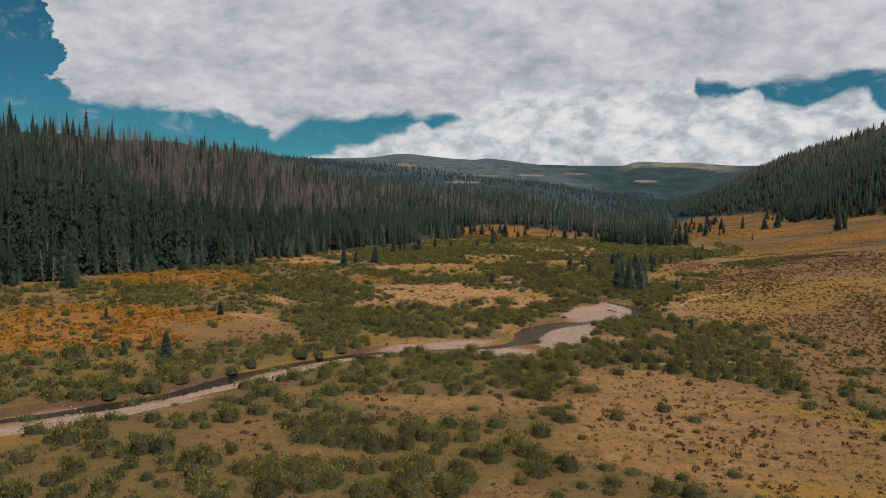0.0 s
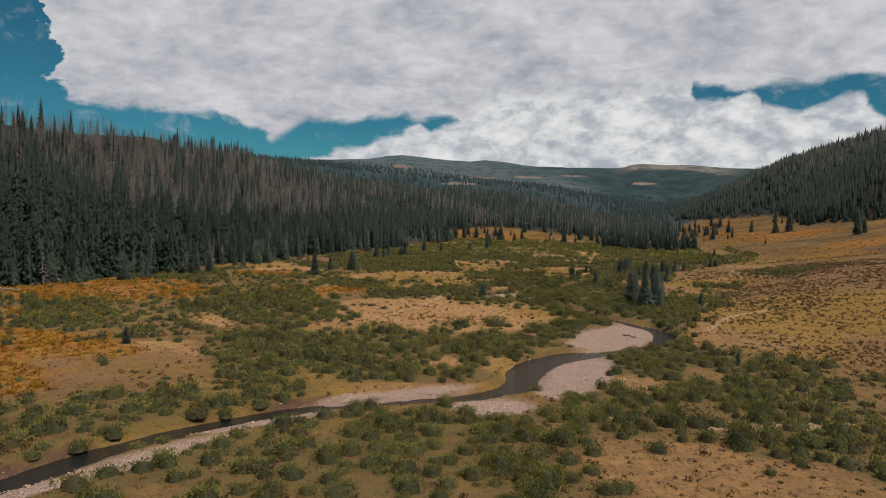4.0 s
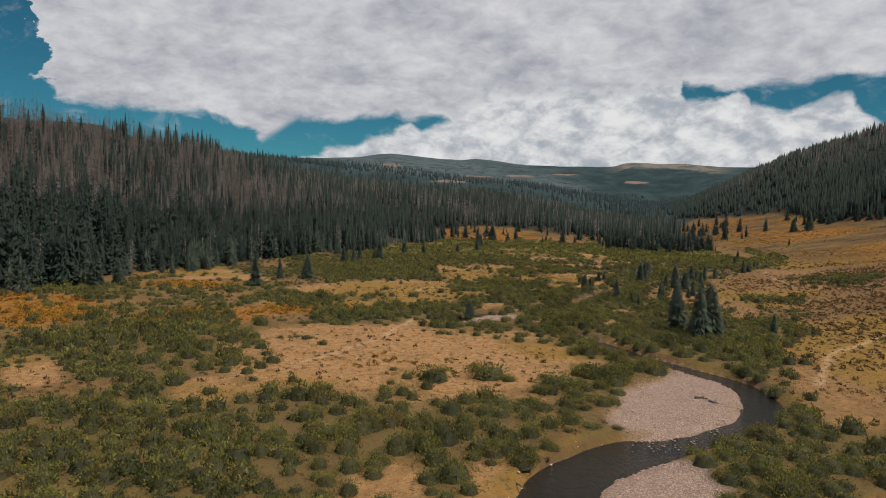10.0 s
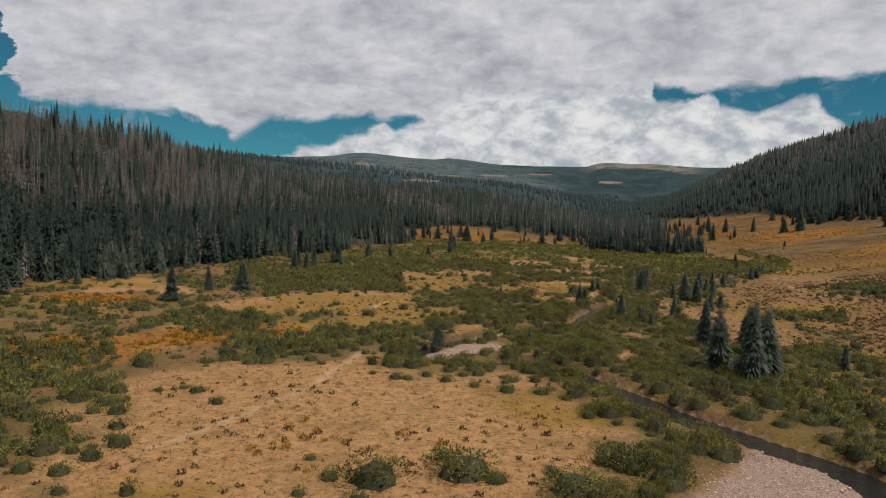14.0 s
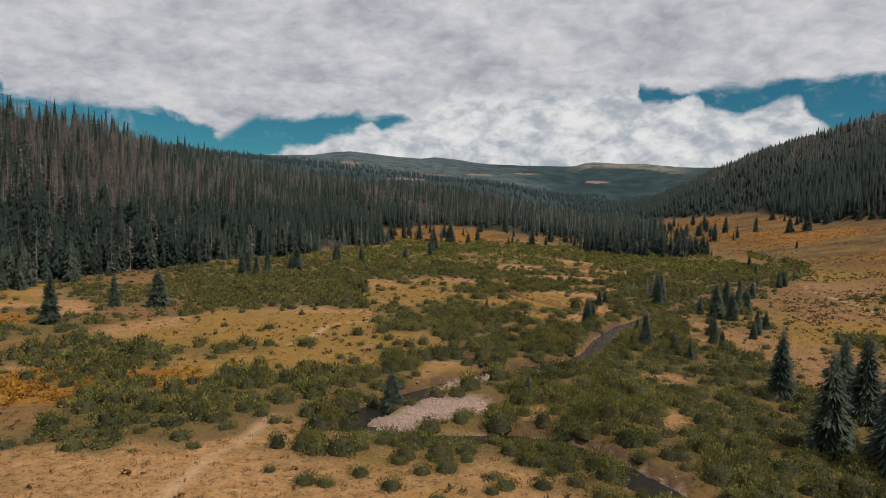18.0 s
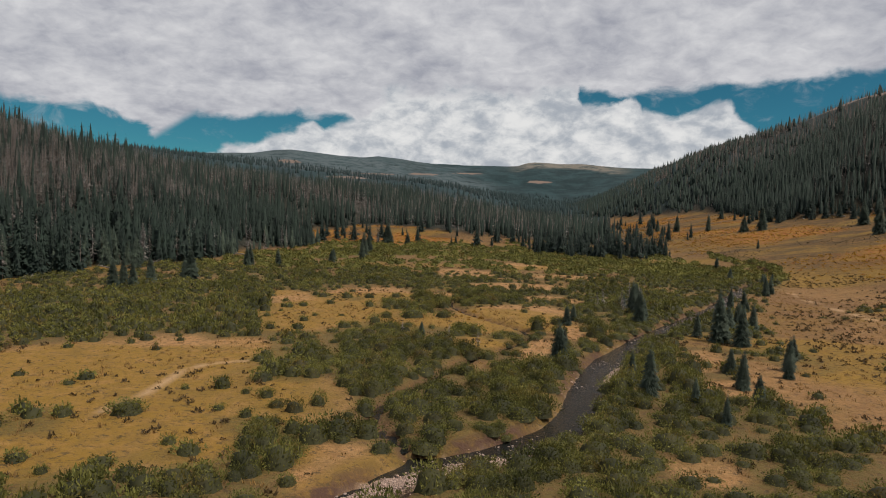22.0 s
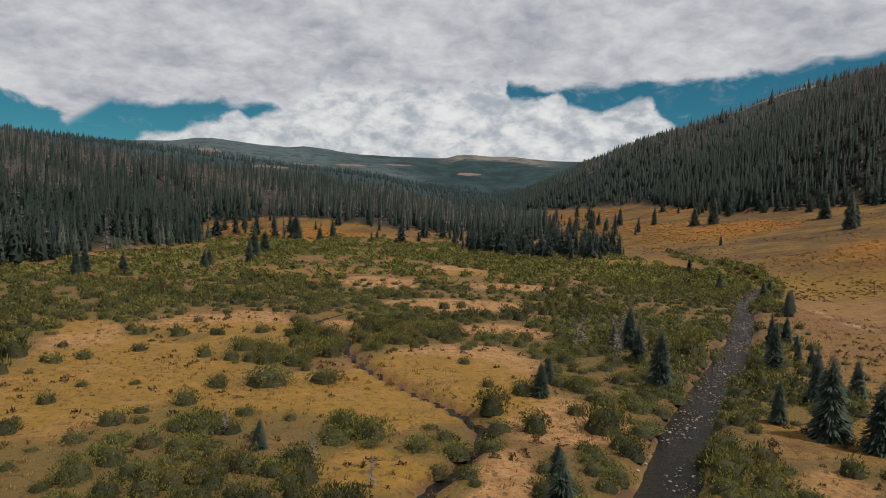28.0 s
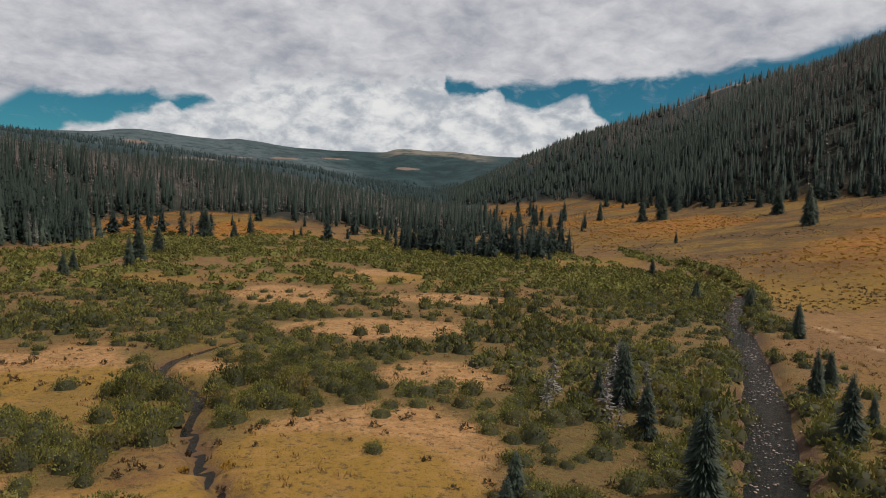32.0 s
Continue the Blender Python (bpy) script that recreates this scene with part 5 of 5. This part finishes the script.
strew("slope_brush", 16000, (38, 90), (135, 345), lambda x, y: dry_land(x, y) * smooth(-6, 6, x - willow_edge(y)) * (0.12 + 0.88 * smooth(0.42, 0.56, fbm(x, y * 1.5, 22, 89))) * (1 - 0.5 * patches(x, y, OPEN)), TINY, (0.25, 0.75), (0.6, 1.0), SHRUB,
      "low red-brown brush on the dry slope beside the willows", "shrubs", 26)
strew("meadow_tufts", 3600, (0, 44), (80, 122), lambda x, y: dry_land(x, y) * (0.25 + 0.75 * smooth(0.40, 0.58, fbm(x, y, 9, 93))), TINY, (0.18, 0.42), (0.6, 1.1), SHRUB,
      "small dark brown tufts scattered over the dry meadow", "shrubs", 27)
strew("golden_shrubs", 17000, (-145, 80), (0, 300), lambda x, y: patches(x, y, GOLDEN, ragged=0.5, size=12.0) * smooth(0.34, 0.50, fbm(x, y, 9, 86)), SMALL, (0.45, 0.95), (0.6, 0.9), GOLD,
      "orange and yellow autumn shrubs in broad patches", "shrubs", 22)


def slope_land(x, y):
    return smooth(-5, 30, x - right_foot(y)) * smooth(15, -10, x - wood_edge(y))


strew("slope_shrubs", 24000, (60, 300), (300, 900), lambda x, y: slope_land(x, y) * smooth(0.46, 0.62, fbm(x, y * 1.4, 30, 88)), TINY, (0.3, 0.7), (0.4, 0.8), SAGE, "brown sagebrush over the meadow slope", "shrubs", 24)
strew("slope_gold_shrubs", 26000, (-90, 380), (300, 900), lambda x, y: np.maximum(slope_land(x, y) * smooth(0.40, 0.56, fbm(x, y * 1.8, 45, 62)), oval(x, y, -42, 598, 42, 46) * smooth(0.38, 0.52, fbm(x, y * 2.2, 30, 61))), SMALL, (0.35, 1.0), (0.4, 0.8), GOLD,
      "orange and golden shrubs on the far meadow slopes", "shrubs", 25)


def tuft(seed, blades):
    r = np.random.default_rng(seed)
    a = r.uniform(0, 6.28, blades)
    base = r.uniform(-0.5, 0.5, (blades, 2))
    lean = r.uniform(0.1, 0.7, blades)
    side = np.stack([-np.sin(a), np.cos(a)], -1) * 0.09
    z = r.uniform(0.5, 1.0, blades)
    tip = base + np.stack([np.cos(a), np.sin(a)], -1) * lean[:, None]
    v = np.stack([np.c_[base - side, 0 * z], np.c_[base + side, 0 * z], np.c_[tip, z]], 1).reshape(-1, 3)
    return v, np.arange(blades * 3).reshape(-1, 3)


TUFTS = [tuft(220 + s, 9) for s in range(5)]
strew("dry_grass", 34000, (-70, 34), (85, 400), lambda x, y: dry_land(x, y) * (1 - 0.8 * willow_density(x, y)) * smooth(0.30, 0.55, fbm(x, y, 7, 87)), TUFTS, (0.3, 0.6), (0.5, 1.0), GRASS,
      "dry golden grass tufts over the valley floor", "grass", 23)


# ---- stones ----
def stone_shape(seed):
    r = np.random.default_rng(seed)
    v, f = [], []
    for lat in (-0.5, 0.45):
        for k in range(6):
            a = k * np.pi / 3 + (lat > 0) * 0.5
            q = math.cos(lat) * r.uniform(0.8, 1.15)
            v.append((q * math.cos(a), q * math.sin(a) * 0.8, lat * 0.7))
    v += [(0, 0, -0.5), (0.05, 0, 0.62)]
    for k in range(6):
        q = (k + 1) % 6
        f += [(k, q, q + 6), (k, q + 6, k + 6), (q, k, 12), (k + 6, q + 6, 13)]
    return np.array(v, float), np.array(f)


STONES = [stone_shape(s) for s in range(6)]
r = np.random.default_rng(31)


def strew_stones(name, n, lo, hi, chance, size, mat, label):
    x, y = r.uniform(lo[0], hi[0], n), r.uniform(lo[1], hi[1], n)
    ok = r.uniform(size=n) < chance(x, y)
    x, y = x[ok], y[ok]
    s = size[0] + (size[1] - size[0]) * r.uniform(0, 1, len(x)) ** 2.5
    p = np.stack([x, y, height(x, y) + 0.12 * s], -1)
    pairs = [spread(STONES[k], p[k::6], r.uniform(0, 6.28, len(p[k::6])), np.stack([s[k::6], s[k::6] * r.uniform(0.5, 0.9, len(s[k::6]))], -1)) for k in range(6)]
    return tagged(new(name, tri_mesh(name, *join(pairs), mat, soft=True)), label, "stones", kind="stuff")


strew_stones("gravel_bar_stones", 120000, (-70, 55), (30, 280), lambda x, y: patches(x, y, BARS, ragged=0.22), (0.05, 0.17), STONE, "pale pinkish river cobbles heaped on gravel bars")


def riffle(x, y):
    dc, ac = near_line(x, y, CREEK_LINE)
    fast = np.maximum(smooth(0.70, 0.74, ac), np.maximum(smooth(0.04, 0.02, np.abs(ac - 0.665)), smooth(0.03, 0.015, np.abs(ac - 0.30)) * 0.7))
    return smooth(creek_half(ac) + 0.3, creek_half(ac) - 0.5, dc) * fast * smooth(0.42, 0.6, fbm(x, y, 5, 90)) * (ac < 0.95)


def strew_riffle():
    x, y = r.uniform(-45, 100, 150000), r.uniform(70, 400, 150000)
    ok = r.uniform(size=len(x)) < riffle(x, y)
    x, y = x[ok], y[ok]
    s = 0.05 + 0.13 * r.uniform(0, 1, len(x)) ** 2
    p = np.stack([x, y, -0.86 + 0.10 * s], -1)
    pairs = [spread(STONES[k], p[k::6], r.uniform(0, 6.28, len(p[k::6])), np.stack([s[k::6], 0.6 * s[k::6]], -1)) for k in range(6)]
    tagged(new("riffle_stones", tri_mesh("riffle_stones", *join(pairs), WET_STONE, soft=True)), "pale wet stones breaking the surface of the creek", "stones", kind="stuff")


strew_riffle()


def bank(x, y):
    dc, ac = near_line(x, y, CREEK_LINE)
    w = creek_half(ac)
    return smooth(1.3, 0.2, np.abs(dc - w - 0.1)) * 0.8


strew_stones("bank_stones", 26000, (-60, 60), (95, 390), bank, (0.07, 0.24), STONE, "pale stones lining the banks of the creek")


# ---- driftwood, fallen logs and the larger stones of the bars ----
def log_mesh(seed, limbs):
    r2 = np.random.default_rng(seed)
    v, t = stem(8, 7, 0.05, 1.0, bend=0.05)
    v = v + r2.normal(0, 0.004, v.shape)
    wood = GREY_WOOD if seed < 304 else BARK
    stubs = []
    for _ in range(limbs):
        lv, lt = stem(5, 3, 0.014, r2.uniform(0.12, 0.3))
        turn = Euler((r2.uniform(0.7, 1.4), 0, r2.uniform(0, 6.28))).to_matrix()
        stubs.append(tri_mesh("limb", lv @ np.array(turn).T + (0.03, 0, r2.uniform(0.3, 0.9)), lt, wood, soft=True))
    return tri_mesh("fallen_log", v, t, wood, soft=True), stubs


LOGS = [log_mesh(300 + s, 4 + s) for s in range(8)]


def place_log(x, y, length, turn, thick, label, k=0):
    trunk, stubs = LOGS[(k % 4) + (4 if "dark" in label else 0)]
    ob = new("fallen_log", trunk)
    ob.matrix_world = Matrix.LocRotScale((x, y, ground_at(x, y) + 0.05 * length * thick * 0.8), Euler((radians(87), 0, radians(turn))), (length * thick, length * thick, length))
    for stub in stubs:
        part("limb", stub, ob)
    return tagged(ob, label, "log", "fallen logs")


place_log(17.8, 168.2, 1.5, 70, 2.2, "dark driftwood log stranded on a gravel bar", 1)
place_log(19.3, 167.2, 1.8, 20, 1.8, "broken driftwood root on pale gravel", 2)
for k, (x, y, n, turn) in enumerate([(-3.9, 131, 1.6, 20), (-3.4, 134.5, 1.4, 15), (-4.2, 129, 1.2, 0), (-2.2, 138.5, 1.3, 30), (-16, 222, 2.0, 30), (9, 131, 1.2, 10)]):
    place_log(x, y, n, turn, 1.1, "dark driftwood caught along the cut bank", k)
for k in range(26):
    y = rng.uniform(180, 480)
    place_log(left_foot(y) + rng.uniform(0, 14), y, rng.uniform(5, 10), rng.uniform(0, 360), 0.55, "grey fallen spruce trunk lying at the forest edge", k)
for k in range(22):
    y = rng.uniform(500, 640)
    place_log(wood_edge(y) - rng.uniform(-6, 14), y, rng.uniform(7, 13), rng.uniform(0, 360), 0.5, "grey fallen trunk on the slope below the forest", k)

STONE_MESHES = [tri_mesh("stone", *STONES[k], STONE, soft=True) for k in range(6)]
for cx, cy, rx, ry, turn in (BARS[0], BARS[1], BARS[6], BARS[2]):
    heap = new("gravel_bar")
    heap.matrix_world = Matrix.Translation((cx, cy, ground_at(cx, cy)))
    tagged(heap, "pale pinkish gravel bar of rounded cobbles in the creek", "gravel bar", "gravel bars")
    count = 0
    while count < 75:
        u, q = rng.uniform(0, 6.28), math.sqrt(rng.uniform(0, 0.9))
        a, b2 = rx * q * math.cos(u), ry * q * math.sin(u)
        c, d = math.cos(radians(turn)), math.sin(radians(turn))
        x, y = cx + a * c - b2 * d, cy + a * d + b2 * c
        size = rng.uniform(0.10, 0.25)
        ob = part("stone", STONE_MESHES[count % 6], heap)
        ob.matrix_parent_inverse = heap.matrix_world.inverted()
        ob.matrix_basis = Matrix.LocRotScale((x, y, ground_at(x, y) + 0.15 * size), Euler((0, 0, rng.uniform(0, 6.28))), (size, size, size * rng.uniform(0.5, 0.8)))
        count += 1


# ---- dead spruces standing singly ----
DEAD_KINDS = [(tri_mesh("snag_trunk", *stem(6, 4, 0.016, 0.97), GREY_WOOD, soft=True), tri_mesh("snag_limbs", *dead_twigs(330 + s, 120, wide=0.15, base=0.06), GREY_NEEDLES)) for s in range(4)]


def place_snag(x, y, tall, k, label, wide=1.0):
    root = new("dead_spruce")
    root.matrix_world = Matrix.LocRotScale((x, y, ground_at(x, y) - 0.05), Euler((rng.normal(0, 0.03), rng.normal(0, 0.03), rng.uniform(0, 6.28))), (tall * wide, tall * wide, tall))
    part("trunk", DEAD_KINDS[k % 4][0], root)
    part("bare_crown", DEAD_KINDS[k % 4][1], root)
    tagged(root, label, "dead spruce", "dead spruces")


for k, (x, y, tall) in enumerate([(31, 322, 5.0), (33.5, 326, 5.6), (29, 329, 4.2), (35, 323, 4.6), (30, 317.5, 3.4), (27, 325, 3.6), (38, 335, 4.0), (1, 282, 2.2), (-3, 286, 2.4), (-10, 292, 2.2), (-40, 549, 12)]):
    place_snag(x, y, tall, k, "grey dead spruce with bare limbs among the willows", 1.5)
for k in range(34):
    y = rng.uniform(170, 500)
    place_snag(left_foot(y) + rng.uniform(-3, 9), y, rng.uniform(7, 14), k, "tall grey dead spruce at the forest edge")

# ---- small yellow shrubs on the dry meadow ----
YELLOW_KINDS = [tri_mesh("shrub_leaves", *bush(350 + s, 90, 0.22, 4, core=False), GOLD) for s in range(4)]
for k in range(46):
    if k < 10:
        x, y = rng.uniform(-9, 3), rng.uniform(303, 316)
    elif k < 30:
        x, y = rng.uniform(10, 55), rng.uniform(62, 98)
    else:
        x, y = rng.uniform(-26, -8), rng.uniform(168, 182)
    size = rng.uniform(0.35, 0.75)
    ob = new("yellow_shrub", YELLOW_KINDS[k % 4])
    ob.matrix_world = Matrix.LocRotScale((x, y, ground_at(x, y) - 0.02), Euler((0, 0, rng.uniform(0, 6.28))), (size, size, size * 1.1))
    tagged(ob, "small yellow-leaved shrub in the dry grass", "shrub", "yellow shrubs")
